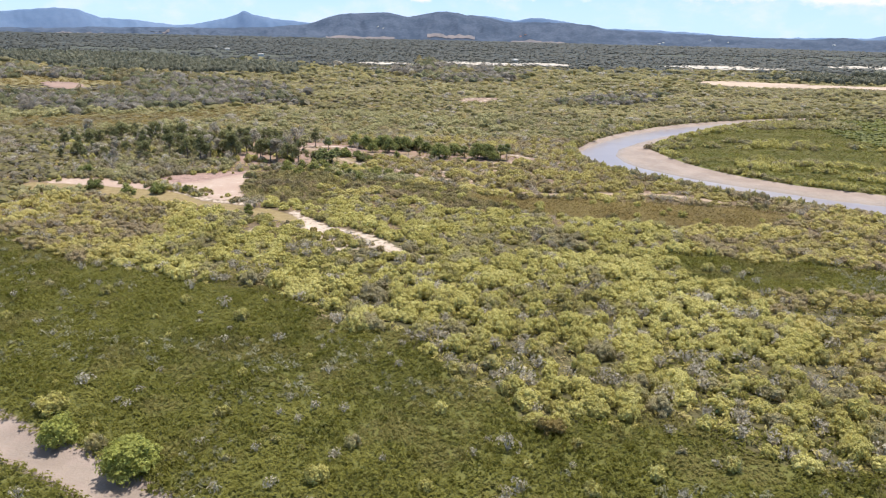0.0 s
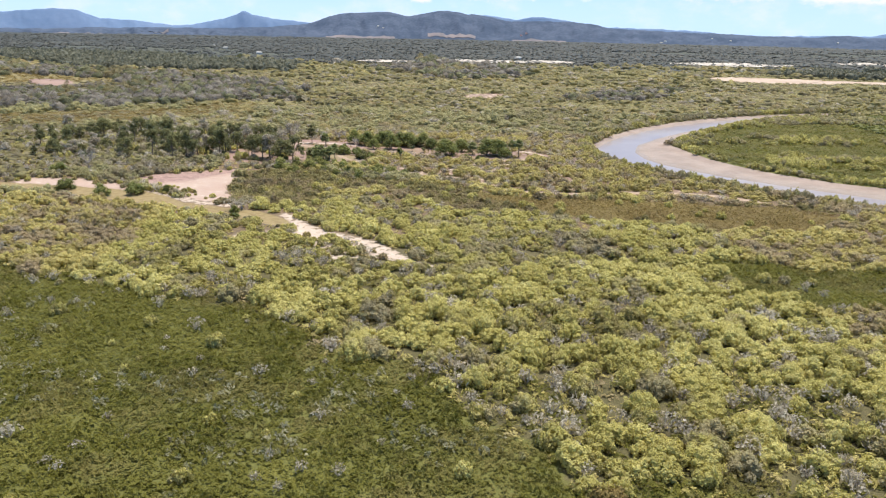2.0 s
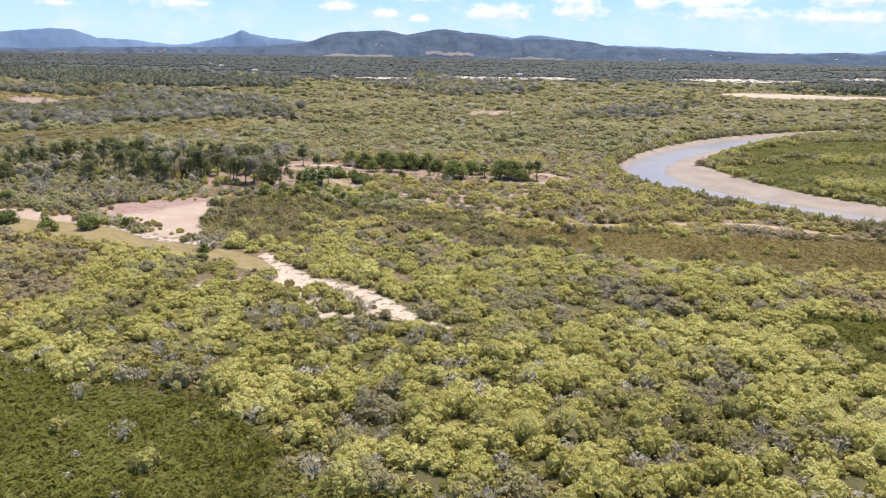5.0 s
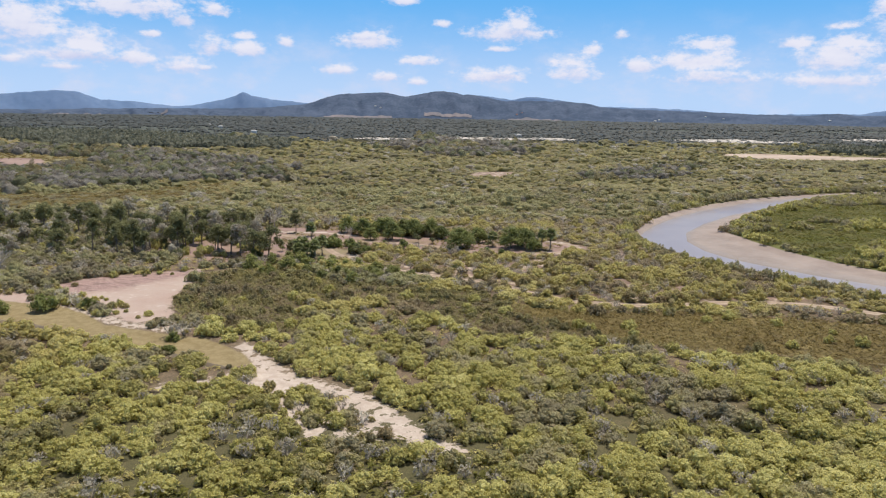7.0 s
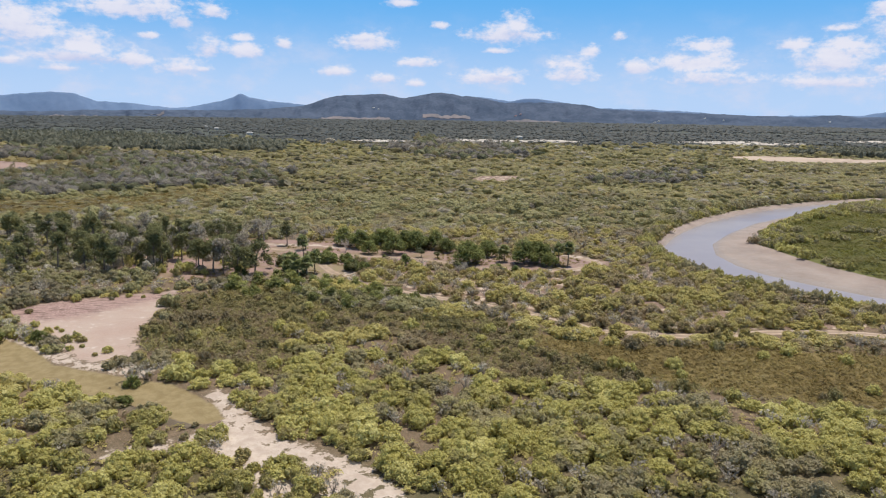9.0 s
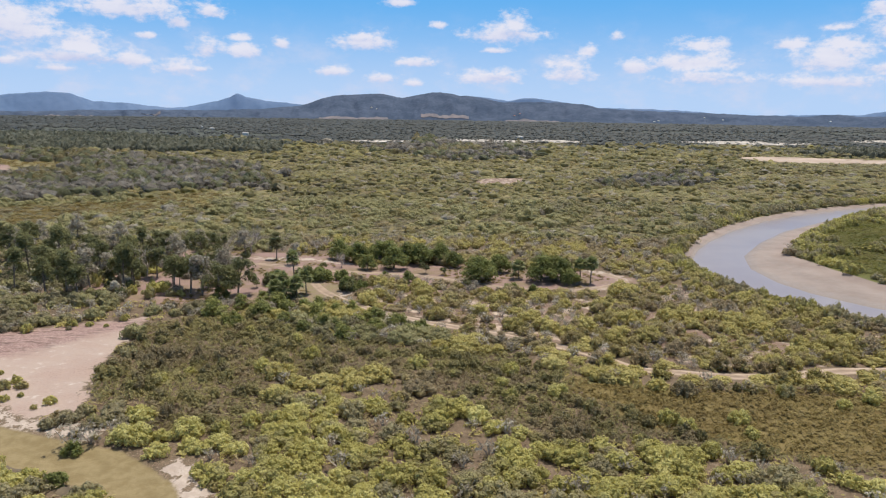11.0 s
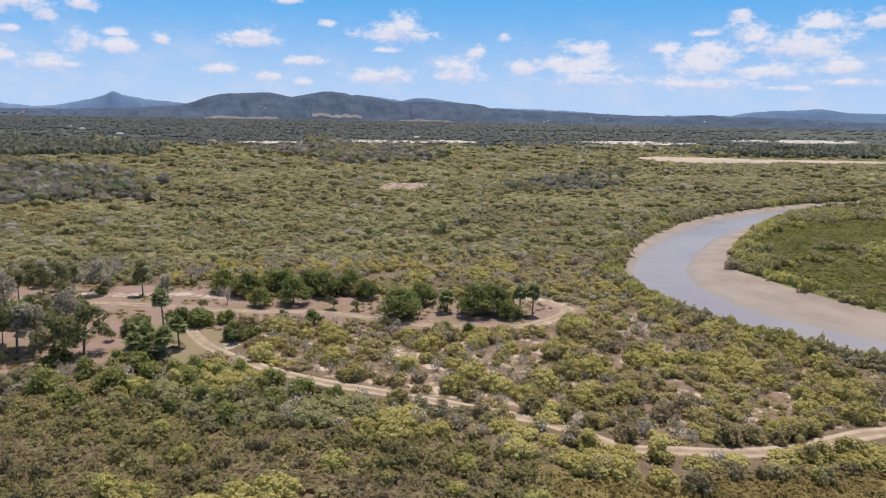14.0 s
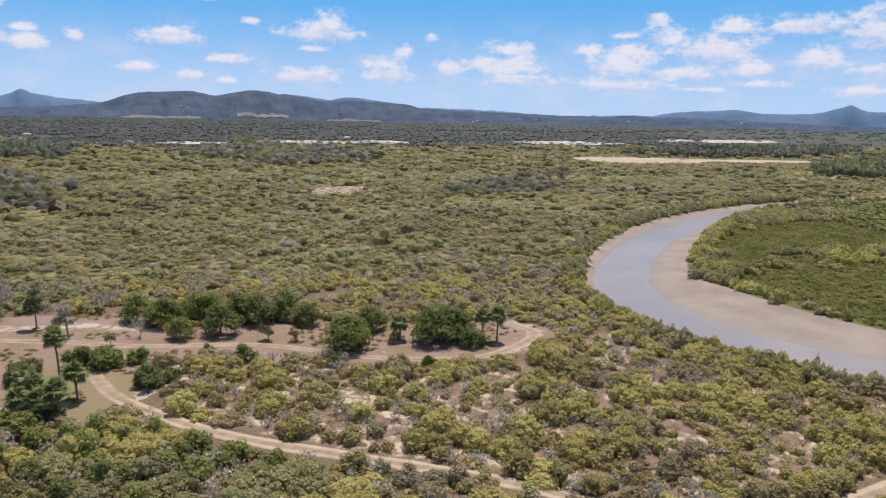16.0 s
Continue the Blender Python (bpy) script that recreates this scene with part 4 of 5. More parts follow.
# -- shrubs of the near plain, 60 to 330 m out
p = scatter(-220, 260, 62, 345, 2.9)
d = zones(p)
yy = p[:, 1]
tall = value_noise(p[:, 0], p[:, 1], 9, 41)
open_ground = (d["meadow"] < 0) | (d["heath"] < 0) | (d["bend"] < 1) | (d["clear"] < 0) | d["bare"]
green = ~open_ground & (d["scrub"] > 0)
is_grey = rng.uniform(0, 1, len(p)) < np.clip(0.28 - 0.15 * smooth(yy, 120, 150) + (0.9 - 0.45 * smooth(yy, 120, 150)) * (value_noise(p[:, 0], p[:, 1], 8, 43) - 0.5), 0.06, 0.5)
is_grey |= (p[:, 1] > 225) & (rng.uniform(0, 1, len(p)) < 0.2)
gap = rng.uniform(0, 1, len(p)) < 0.12 + 0.12 * smooth(value_noise(p[:, 0], p[:, 1], 11, 46), 0.5, 0.8)
shrub = green & ~is_grey & ~gap
q = p[shrub]
rad = rng.uniform(1.35, 2.35, len(q)) * (0.85 + 0.4 * tall[shrub])
hgt = rad * rng.uniform(0.95, 1.35, len(q)) * (1 - 0.2 * smooth(q[:, 1], 110, 160)) * np.clip(0.5 + 0.06 * d["track"][shrub], 0.5, 1.0)
near = (np.abs(q[:, 0] - 8) < 46) & (q[:, 1] > 75) & (q[:, 1] < 175)
order = np.where(near)[0]
order = order[np.argsort(np.hypot(q[order, 0], q[order, 1] - 60))][:80]
single = np.zeros(len(q), bool)
single[order] = True
shrub_things("mangrove_shrub", q[single], rad[single], hgt[single], M_MANGROVE, FULL, STEM, M_BARK, "rounded yellow-green mangrove shrub in a dense thicket", "mangrove shrubs of the thicket")
rest = ~single
t = group_tint(q)
close = rest & (q[:, 1] < 250) & (q[:, 0] > -70) & (q[:, 0] < 62)
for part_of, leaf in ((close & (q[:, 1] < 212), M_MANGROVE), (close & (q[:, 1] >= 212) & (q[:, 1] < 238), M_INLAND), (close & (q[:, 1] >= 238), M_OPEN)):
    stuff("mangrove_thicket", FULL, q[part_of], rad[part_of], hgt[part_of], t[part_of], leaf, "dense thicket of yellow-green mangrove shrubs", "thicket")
t = np.where(q[:, 1] > 232, t * 0.65, t) * (1 - 0.35 * smooth(q[:, 0], 40, 60) * smooth(q[:, 1], 185, 205))
wide = rest & ~close & ((q[:, 0] < -125) | (q[:, 0] > 125))
stuff("mangrove_thicket", FARD, q[wide], rad[wide] * 1.1, hgt[wide] * 0.9, t[wide] * 0.8, M_MANGROVE_HAZE, "thicket of olive mangrove shrubs away from the creek", "thicket", soft=True)
back = rest & ~close & ~wide
olive = (q[:, 0] < -55) & (q[:, 1] > 205)
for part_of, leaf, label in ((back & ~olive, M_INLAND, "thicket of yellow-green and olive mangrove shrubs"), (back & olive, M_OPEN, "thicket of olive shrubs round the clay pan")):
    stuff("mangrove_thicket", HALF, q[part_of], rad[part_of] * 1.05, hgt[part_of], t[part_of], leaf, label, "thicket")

greys = green & is_grey
q = p[greys]
rad = rng.uniform(1.1, 1.9, len(q))
close = (np.abs(q[:, 0] - 5) < 55) & (q[:, 1] < 190)
order = np.where(close)[0]
order = order[np.argsort(np.hypot(q[order, 0], q[order, 1] - 60))][:70]
single = np.zeros(len(q), bool)
single[order] = True
shrub_things("grey_shrub", q[single], rad[single], rad[single] * 1.3, M_GREY, GREY_LEAF, GREY_TWIG, M_TWIG, "half-bare grey shrub with bleached twigs", "grey shrubs of the thicket")
rest = ~single
stuff("dry_twigs", GREY_TWIG, q[rest], rad[rest], rad[rest] * 1.3, group_tint(q[rest]), M_TWIG, "bleached bare twigs of dry shrubs", "twigs")
stuff("grey_scrub", GREY_LEAF, q[rest], rad[rest], rad[rest] * 1.25, group_tint(q[rest]), M_GREY, "thin grey-leaved shrubs among the mangroves", "scrub")

# undergrowth between the shrubs
u = scatter(-150, 170, 62, 265, 2.9)
du = zones(u)
k = ~((du["meadow"] < 0) | (du["heath"] < 0) | (du["bend"] < 1) | (du["clear"] < 0)) & ~du["bare"] & (du["scrub"] > 0)
u = u[k]
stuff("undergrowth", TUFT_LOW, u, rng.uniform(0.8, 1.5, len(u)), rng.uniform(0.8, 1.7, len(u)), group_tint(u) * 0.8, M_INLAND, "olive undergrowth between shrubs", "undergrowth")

u = scatter(-90, 120, 60, 165, 1.9)
du = zones(u)
k = ~((du["meadow"] < 0) | (du["heath"] < 0)) & ~du["bare"] & (value_noise(u[:, 0], u[:, 1], 9, 44) + 0.006 * du["meadow"] < 0.70)
u = u[k]
stuff("low_mangrove", TUFT_LOW, u, rng.uniform(0.9, 1.5, len(u)), rng.uniform(0.6, 1.4, len(u)), group_tint(u) * 0.7, M_MEADOW, "low green mangrove between taller shrubs", "low mangrove")

# -- low dark-green mangrove flat
u = scatter(-150, 135, 60, 195, 0.98)
du = zones(u)
k = (du["meadow"] < 0) & ~du["bare"]
u = u[k]
swell = value_noise(u[:, 0], u[:, 1], 5, 51)
stuff("low_mangrove", TUFT_LOW, u, rng.uniform(0.75, 1.1, len(u)), (0.35 + 1.5 * swell) * rng.uniform(0.8, 1.2, len(u)), np.clip(-0.2 + 0.75 * value_noise(u[:, 0], u[:, 1], 17, 52) + 0.5 * value_noise(u[:, 0], u[:, 1], 5, 55) + rng.normal(0, 0.06, len(u)), 0, 1), M_MEADOW, "low dense dark-green mangrove cover", "low mangrove")
u = scatter(-150, 135, 60, 195, 4.2)
du = zones(u)
k = (du["meadow"] < -1) & ~du["bare"] & (rng.uniform(0, 1, len(u)) < 0.25 + 0.5 * (value_noise(u[:, 0], u[:, 1], 14, 53) - 0.4))
u = u[k]
r_ = rng.uniform(0.6, 1.2, len(u)) * np.exp(rng.normal(0, 0.25, len(u)))
pick = rng.uniform(0, 1, len(u))
v = scatter(-150, 135, 60, 195, 1.5)
dv = zones(v)
v = v[(dv["meadow"] < -1) & ~dv["bare"] & (value_noise(v[:, 0], v[:, 1], 13, 56) + 0.6 * value_noise(v[:, 0], v[:, 1], 4, 57) + np.clip((95 - v[:, 1]) * 0.004, -0.1, 0.14) > 0.98) & (rng.uniform(0, 1, len(v)) < 0.7)]
stuff("low_silvery_mangrove", TUFT_LOW, v, rng.uniform(0.5, 1.0, len(v)), rng.uniform(0.8, 1.9, len(v)), group_tint(v), M_SILVER, "low silvery-leaved shrubs in patches over green mangrove", "low mangrove")
shrub_things("grey_shrub", u[pick < 0.6], r_[pick < 0.6], r_[pick < 0.6] * 1.5, M_GREY, GREY_LEAF, GREY_TWIG, M_TWIG, "small silvery shrub in low green mangrove", "silvery shrubs of the flat")
shrub_things("mangrove_shrub", u[pick >= 0.6], r_[pick >= 0.6], r_[pick >= 0.6] * 1.5, M_MANGROVE, FULL, STEM, M_BARK, "lone yellow-green shrub in low dark mangrove", "lone shrubs of the flat")

# -- small shrubs scattered over the sand and the edges of the pan
u = scatter(-130, 5, 150, 255, 2.4)
du = zones(u)
u = u[((to_outline(u[:, 0], u[:, 1], SAND_FLAT) < 4) | ((du["pan"] > -4) & (du["pan"] < 3) & (u[:, 0] < -72)) | (np.abs(to_line(u[:, 0], u[:, 1], SAND_BANK, 3.0)) < 3)) & (du["olive"] > 0.8) & (to_line(u[:, 0], u[:, 1], SAND_PATH, 1.9) > 0) & (rng.uniform(0, 1, len(u)) < 0.42)]
r_ = rng.uniform(0.5, 1.3, len(u))
pick = rng.uniform(0, 1, len(u)) < 0.65
stuff("sand_shrubs", FULL, u[pick], r_[pick], r_[pick] * 1.3, group_tint(u[pick]), M_MANGROVE, "small yellow-green shrubs on pale sand", "shrubs")
stuff("sand_bushes", FULL, u[~pick], r_[~pick], r_[~pick] * 1.2, group_tint(u[~pick]), M_HEATH, "small brownish bushes on pale sand", "shrubs")

# -- brown heath and sedge
u = scatter(-75, 120, 178, 265, 1.2)
du = zones(u)
k = (du["heath"] < 0) & ~du["bare"]
u, sed = u[k], du["sedge"][k] < 0
h_ = rng.uniform(0.6, 1.2, len(u)) * (0.6 + 0.9 * value_noise(u[:, 0], u[:, 1], 8, 61))
t = np.clip(group_tint(u, 10, 62), 0, 1)
bushy = ~sed & (rng.uniform(0, 1, len(u)) < 0.13)
fine = ~sed & ~bushy
stuff("heath", FULL, u[bushy], rng.uniform(0.8, 1.5, bushy.sum()), h_[bushy] * 1.5, t[bushy], M_BROWN, "dense olive-brown heath", "heath")
stuff("heath_tufts", TUFT_LOW, u[fine], rng.uniform(0.8, 1.2, fine.sum()), h_[fine] * 1.3, t[fine], M_BROWN, "fine olive-brown heath tufts", "heath")
stuff("sedge", TUFT_LOW, u[sed], rng.uniform(0.8, 1.2, sed.sum()), h_[sed] * 0.8, t[sed], M_SEDGE, "ochre-green sedge flat", "sedge")
u = scatter(-75, 120, 178, 265, 5.0)
du = zones(u)
u = u[(du["heath"] < -1) & ~du["bare"] & (rng.uniform(0, 1, len(u)) < np.where(du["sedge"] < 0, 0.12, 0.22))]
r_ = rng.uniform(0.9, 1.7, len(u))
shrub_things("mangrove_shrub", u, r_, r_ * 1.3, M_MANGROVE, FULL, STEM, M_BARK, "single yellow-green shrub standing in brown heath", "shrubs of the heath")

# -- the plain goes on behind and beside the start of the flight
def beside(x0, x1, y0, y1, step):
    gx, gy = np.meshgrid(np.arange(x0, x1, step), np.arange(y0, y1, step))
    p = np.stack([gx.ravel(), gy.ravel()], 1) + rng.uniform(-0.45, 0.45, (gx.size, 2)) * step
    seen = (p[:, 1] > 61) & (p[:, 0] > -0.66 * p[:, 1] - 15) & (p[:, 0] < np.maximum(0.66 * p[:, 1] + 15, 1.1 * (p[:, 1] - 168) + 11))
    return p[~seen]


u = beside(-230, 230, -80, 340, 5.5)
du = zones(u)
k = ~du["bare"] & (du["bend"] > 1) & (du["clear"] > 0)
low = du["meadow"] < 0
r_ = rng.uniform(2.2, 3.3, len(u))
stuff("outer_thicket", FARD, u[k & ~low], r_[k & ~low], r_[k & ~low], group_tint(u[k & ~low]), M_MANGROVE_HAZE, "outlying thicket of olive mangrove shrubs", "thicket", soft=True)
stuff("outer_low_mangrove", TUFT_FAR, u[k & low], r_[k & low] * 1.2, r_[k & low] * 0.5, group_tint(u[k & low]), M_MEADOW, "outlying low dark-green mangrove cover", "low mangrove")

# -- open sandy scrub by the track
u = scatter(-45, 85, 220, 292, 1.9)
du = zones(u)
u = u[(du["scrub"] < 0) & ~du["bare"] & (du["clear"] > 0)]
pick = np.clip(rng.uniform(0, 1, len(u)) + 0.5 * (value_noise(u[:, 0], u[:, 1], 9, 68) - 0.5), 0, 1)
r_ = rng.uniform(0.6, 1.5, len(u))
west = (u[:, 0] < 22) & (rng.uniform(0, 1, len(u)) < 0.8)
g = pick < 0.26
shrub_things("grey_shrub", u[g & west], r_[g & west], r_[g & west] * 1.3, M_GREY, GREY_LEAF, GREY_TWIG, M_TWIG, "dry grey shrub on sandy ground", "dry shrubs by the track")
stuff("dry_twigs", GREY_TWIG, u[g & ~west], r_[g & ~west], r_[g & ~west] * 1.3, group_tint(u[g & ~west]), M_TWIG, "bleached bare twigs of dry shrubs", "twigs")
stuff("grey_scrub", GREY_LEAF, u[g & ~west], r_[g & ~west], r_[g & ~west] * 1.3, group_tint(u[g & ~west]), M_GREY, "thin grey-leaved shrubs on sandy ground", "scrub")
g = (pick >= 0.26) & (pick < 0.60)
shrub_things("heath_bush", u[g & west], r_[g & west], r_[g & west] * 1.1, M_HEATH, FULL, STEM, M_BARK, "olive-brown bush on pale sandy ground", "brown bushes by the track")
stuff("brown_bushes", HALF, u[g & ~west], r_[g & ~west], r_[g & ~west] * 1.1, group_tint(u[g & ~west]), M_HEATH, "olive-brown bushes on sandy ground", "bushes")
g = (pick >= 0.60) & (pick < 0.72)
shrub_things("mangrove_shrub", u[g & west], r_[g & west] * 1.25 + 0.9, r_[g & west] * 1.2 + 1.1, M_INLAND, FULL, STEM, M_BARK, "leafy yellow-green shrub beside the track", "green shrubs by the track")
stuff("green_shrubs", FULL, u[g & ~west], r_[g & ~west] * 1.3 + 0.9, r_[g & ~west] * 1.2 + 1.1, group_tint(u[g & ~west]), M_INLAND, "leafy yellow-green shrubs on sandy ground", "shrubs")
u = scatter(-45, 85, 220, 292, 1.5)
du = zones(u)
u = u[(du["scrub"] < 0) & ~du["bare"] & (du["clear"] > 0)]
u = u[value_noise(u[:, 0], u[:, 1], 5, 66) > 0.47]
stuff("scrub_tufts", TUFT, u, rng.uniform(0.5, 1.0, len(u)), rng.uniform(0.5, 1.2, len(u)), group_tint(u), M_HEATH, "low brown tufts on sandy ground", "tufts")

u = scatter(-105, 45, 258, 322, 1.5)
du = zones(u)
u = u[(du["clear"] < 0) & ~du["bare"] & (value_noise(u[:, 0], u[:, 1], 7, 67) > 0.66)]
stuff("clearing_grass", TUFT_FAR, u, rng.uniform(0.4, 0.8, len(u)), rng.uniform(0.2, 0.5, len(u)), group_tint(u), M_SEDGE, "short dry grass on the clearing", "grass")

# -- inside the creek's bend
near_bend = scatter(88, 215, 225, 440, 2.4)
far_bend = scatter(88, 430, 200, 490, 3.4)
far_bend = far_bend[(far_bend[:, 0] > 213) | (far_bend[:, 1] > 438)]
for u, shape, leaf, low_leaf in ((near_bend, HALF, M_MANGROVE, M_MEADOW), (far_bend, FARD, M_MANGROVE_HAZE, M_LOW_PLAIN)):
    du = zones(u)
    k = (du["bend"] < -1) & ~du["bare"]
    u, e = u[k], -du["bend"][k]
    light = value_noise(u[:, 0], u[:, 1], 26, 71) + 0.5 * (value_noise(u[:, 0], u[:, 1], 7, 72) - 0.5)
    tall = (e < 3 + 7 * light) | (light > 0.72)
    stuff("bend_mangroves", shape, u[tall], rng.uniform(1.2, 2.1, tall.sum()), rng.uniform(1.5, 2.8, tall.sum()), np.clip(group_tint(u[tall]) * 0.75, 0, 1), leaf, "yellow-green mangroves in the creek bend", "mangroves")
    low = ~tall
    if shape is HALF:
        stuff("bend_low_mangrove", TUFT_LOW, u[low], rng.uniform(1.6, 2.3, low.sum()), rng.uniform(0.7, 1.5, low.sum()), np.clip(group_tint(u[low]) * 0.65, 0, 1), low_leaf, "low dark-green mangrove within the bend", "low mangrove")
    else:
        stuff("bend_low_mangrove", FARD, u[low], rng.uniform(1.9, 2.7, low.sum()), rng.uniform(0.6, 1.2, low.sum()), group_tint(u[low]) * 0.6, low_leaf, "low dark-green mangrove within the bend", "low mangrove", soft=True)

# -- taller fringe along the outer bank
bank = curve_through(CREEK_OUTER[2:17], 1.9)
nrm = np.gradient(bank, axis=0)
nrm = np.stack([-nrm[:, 1], nrm[:, 0]], 1) / np.hypot(*nrm.T)[:, None]
bank = np.concatenate([bank + nrm * rng.uniform(0.6, 2.2, (len(bank), 1)), bank + nrm * rng.uniform(2.5, 5.0, (len(bank), 1))])
stuff("bank_mangroves", HALF, bank, rng.uniform(1.2, 2.0, len(bank)), rng.uniform(1.8, 3.4, len(bank)), group_tint(bank) * 0.5, M_MANGROVE, "mangroves overhanging the muddy creek bank", "mangroves")
roots = bank[: len(bank) // 2]
stuff("mangrove_roots", GREY_TWIG, roots, np.full(len(roots), 0.9), np.full(len(roots), 0.9), group_tint(roots), M_BARK, "bare roots and stems along the creek bank", "roots")

# -- middle distance, 345 to 1,150 m
p = np.concatenate([scatter(-330, 430, 345, 560, 4.5, 1.25), scatter(-520, 640, 560, 800, 6.2, 1.3), scatter(-800, 1000, 800, 1180, 8.8, 1.3)])
d = zones(p)
grow = 1 + smooth(p[:, 1], 500, 1150) * 1.3
k = ~d["bare"] & (d["bend"] > 2) & (d["clear"] > 0)
grey = (d["grey_west"] < 0) | (d["grey_east"] < 0) | (d["grey_north"] < 0)
grass = (d["grass_west"] < 0) | (d["red_grass"] < 0)
grey &= ~grass
front = in_pans(p[:, 0], p[:, 1])
m = k & front & ~in_pans(p[:, 0], p[:, 1], True)
stuff("low_scrub", FARD, p[m], rng.uniform(2.2, 3.4, m.sum()) * grow[m], rng.uniform(0.4, 0.9, m.sum()), group_tint(p[m]) * 0.5, M_MANGROVE_HAZE, "low olive scrub at the edge of a bare flat", "scrub", soft=True)
k &= ~front
m = k & (d["wood_east"] < 0)
stuff("east_wood", FARD, p[m], rng.uniform(3.0, 5.0, m.sum()), rng.uniform(6, 10, m.sum()), group_tint(p[m]), M_GUM_PLAIN, "dark-green wood at the edge of the clay flat", "wood", soft=True)
k &= d["wood_east"] >= 0
m = k & (d["dark_west"] < 0)
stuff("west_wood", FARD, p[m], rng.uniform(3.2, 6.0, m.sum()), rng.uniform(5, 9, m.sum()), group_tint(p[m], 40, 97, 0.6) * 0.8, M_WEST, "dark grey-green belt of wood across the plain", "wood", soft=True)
k &= d["dark_west"] >= 0
m = k & ~grey & ~grass & (rng.uniform(0, 1, len(p)) < np.clip(2.3 * value_noise(p[:, 0], p[:, 1], 38, 84) + 0.8 * value_noise(p[:, 0], p[:, 1], 13, 89) - 0.75, np.where(p[:, 1] < 440, 0.5, 0.12), 1)) & (p[:, 1] < 1060)
q, gr = p[m], grow[m]
t = np.clip(0.06 + group_tint(q, 34, 81, 0.3) * 0.35 + 0.35 * value_noise(q[:, 0], q[:, 1], 85, 87), 0, 1)
dull = rng.uniform(0, 1, len(q)) < np.clip(0.16 + 0.8 * (value_noise(q[:, 0], q[:, 1], 40, 83) - 0.35), 0.06, 0.55)
nearer = q[:, 1] < 440
r_ = np.clip(2.0 * np.exp(rng.normal(0, 0.42, len(q))), 1.0, 4.0) * gr * (0.75 + 0.6 * value_noise(q[:, 0], q[:, 1], 24, 86))
h_ = r_ * rng.uniform(0.55, 1.0, len(q))
a = nearer & ~dull
stuff("mangrove_plain", HALF, q[a], r_[a], h_[a], t[a], M_OPEN, "wide plain of yellow-green mangrove shrubs", "mangroves")
a = ~nearer & ~dull
stuff("mangrove_plain", FARD, q[a], r_[a] * 1.1, h_[a] * 0.85, t[a], M_MANGROVE_HAZE, "distant plain of olive-green mangrove shrubs", "mangroves", soft=True)
a = dull & (rng.uniform(0, 1, len(q)) < 0.45)
stuff("dull_scrub", FARD, q[a], r_[a] * 0.8, h_[a] * 0.8, t[a], M_GREY, "grey-leaved shrubs scattered over the mangrove plain", "scrub", soft=True)
a = dull & ~a
stuff("brown_scrub", FARD, q[a], r_[a] * 0.8, h_[a] * 0.8, t[a], M_HEATH, "brownish shrubs scattered over the mangrove plain", "scrub", soft=True)
u = np.concatenate([scatter(-300, 330, 345, 450, 3.0, 1.2), scatter(-330, 480, 450, 600, 4.0, 1.2), scatter(-430, 620, 600, 960, 6.5, 1.2)])
du = zones(u)
u = u[~du["bare"] & (du["bend"] > 2) & (du["clear"] > 0) & ~in_pans(u[:, 0], u[:, 1], True) & (du["grey_west"] > 0) & (du["dark_west"] > 0) & (du["grey_north"] > 0) & (du["red_grass"] > 0)]
g = smooth(u[:, 1], 400, 600) * 0.6 + 1 + smooth(u[:, 1], 600, 900)
stuff("low_mangrove", TUFT_FAR, u, rng.uniform(1.3, 2.1, len(u)) * g, rng.uniform(0.6, 1.3, len(u)) * g, np.clip(0.12 + 0.12 * smooth(u[:, 1], 400, 520) + 0.5 * value_noise(u[:, 0], u[:, 1], 30, 88) + rng.normal(0, 0.08, len(u)), 0, 1), M_OPEN, "low olive mangrove between the shrubs of the plain", "low mangrove")
m = k & grey & (rng.uniform(0, 1, len(p)) < 0.8)
q, gr = p[m], grow[m]
r_ = rng.uniform(1.9, 4.4, len(q)) * gr
w = rng.uniform(0, 1, len(q)) + 0.6 * (value_noise(q[:, 0], q[:, 1], 30, 85) - 0.5)
for name, a, mat, label in (("grey_woodland", w < 0.45, M_GREY_PLAIN, "grey-leaved low woodland"), ("dark_woodland", (w >= 0.45) & (w < 0.82), M_GUM_PLAIN, "dark-green low woodland"), ("olive_woodland", w >= 0.82, M_HEATH_PLAIN, "olive low woodland")):
    stuff(name, FARD, q[a], r_[a] * 1.1, r_[a] * rng.uniform(0.8, 1.5, a.sum()), group_tint(q[a], 20, 98, 0.9), mat, label, "woodland", soft=True)
m = k & grass
stuff("dry_grass", TUFT_FAR, p[m], np.full(m.sum(), 2.4), np.full(m.sum(), 1.3), group_tint(p[m]), M_SEDGE, "ochre grass flat between woods", "grass")

# -- salt pans and far woods, 800 to 3,900 m
def build_pan(cx, cy, a, b, rot, mat, label, z):
    ang = np.arange(120) * math.tau / 120
    w = 0.62 + 0.5 * value_noise(np.cos(ang) * 2 + cx, np.sin(ang) * 2 + cy, 0.7, 5) + 0.26 * value_noise(np.cos(ang) * 2 + cx, np.sin(ang) * 2 + cy, 0.22, 6)
    c, s = math.cos(radians(rot)), math.sin(radians(rot))
    u_, v_ = a * w * np.cos(ang), b * w * np.sin(ang)
    return flat_sheet("salt_pan", list(zip(cx + u_ * c - v_ * s, cy + u_ * s + v_ * c)), z, mat, label, "salt pan")


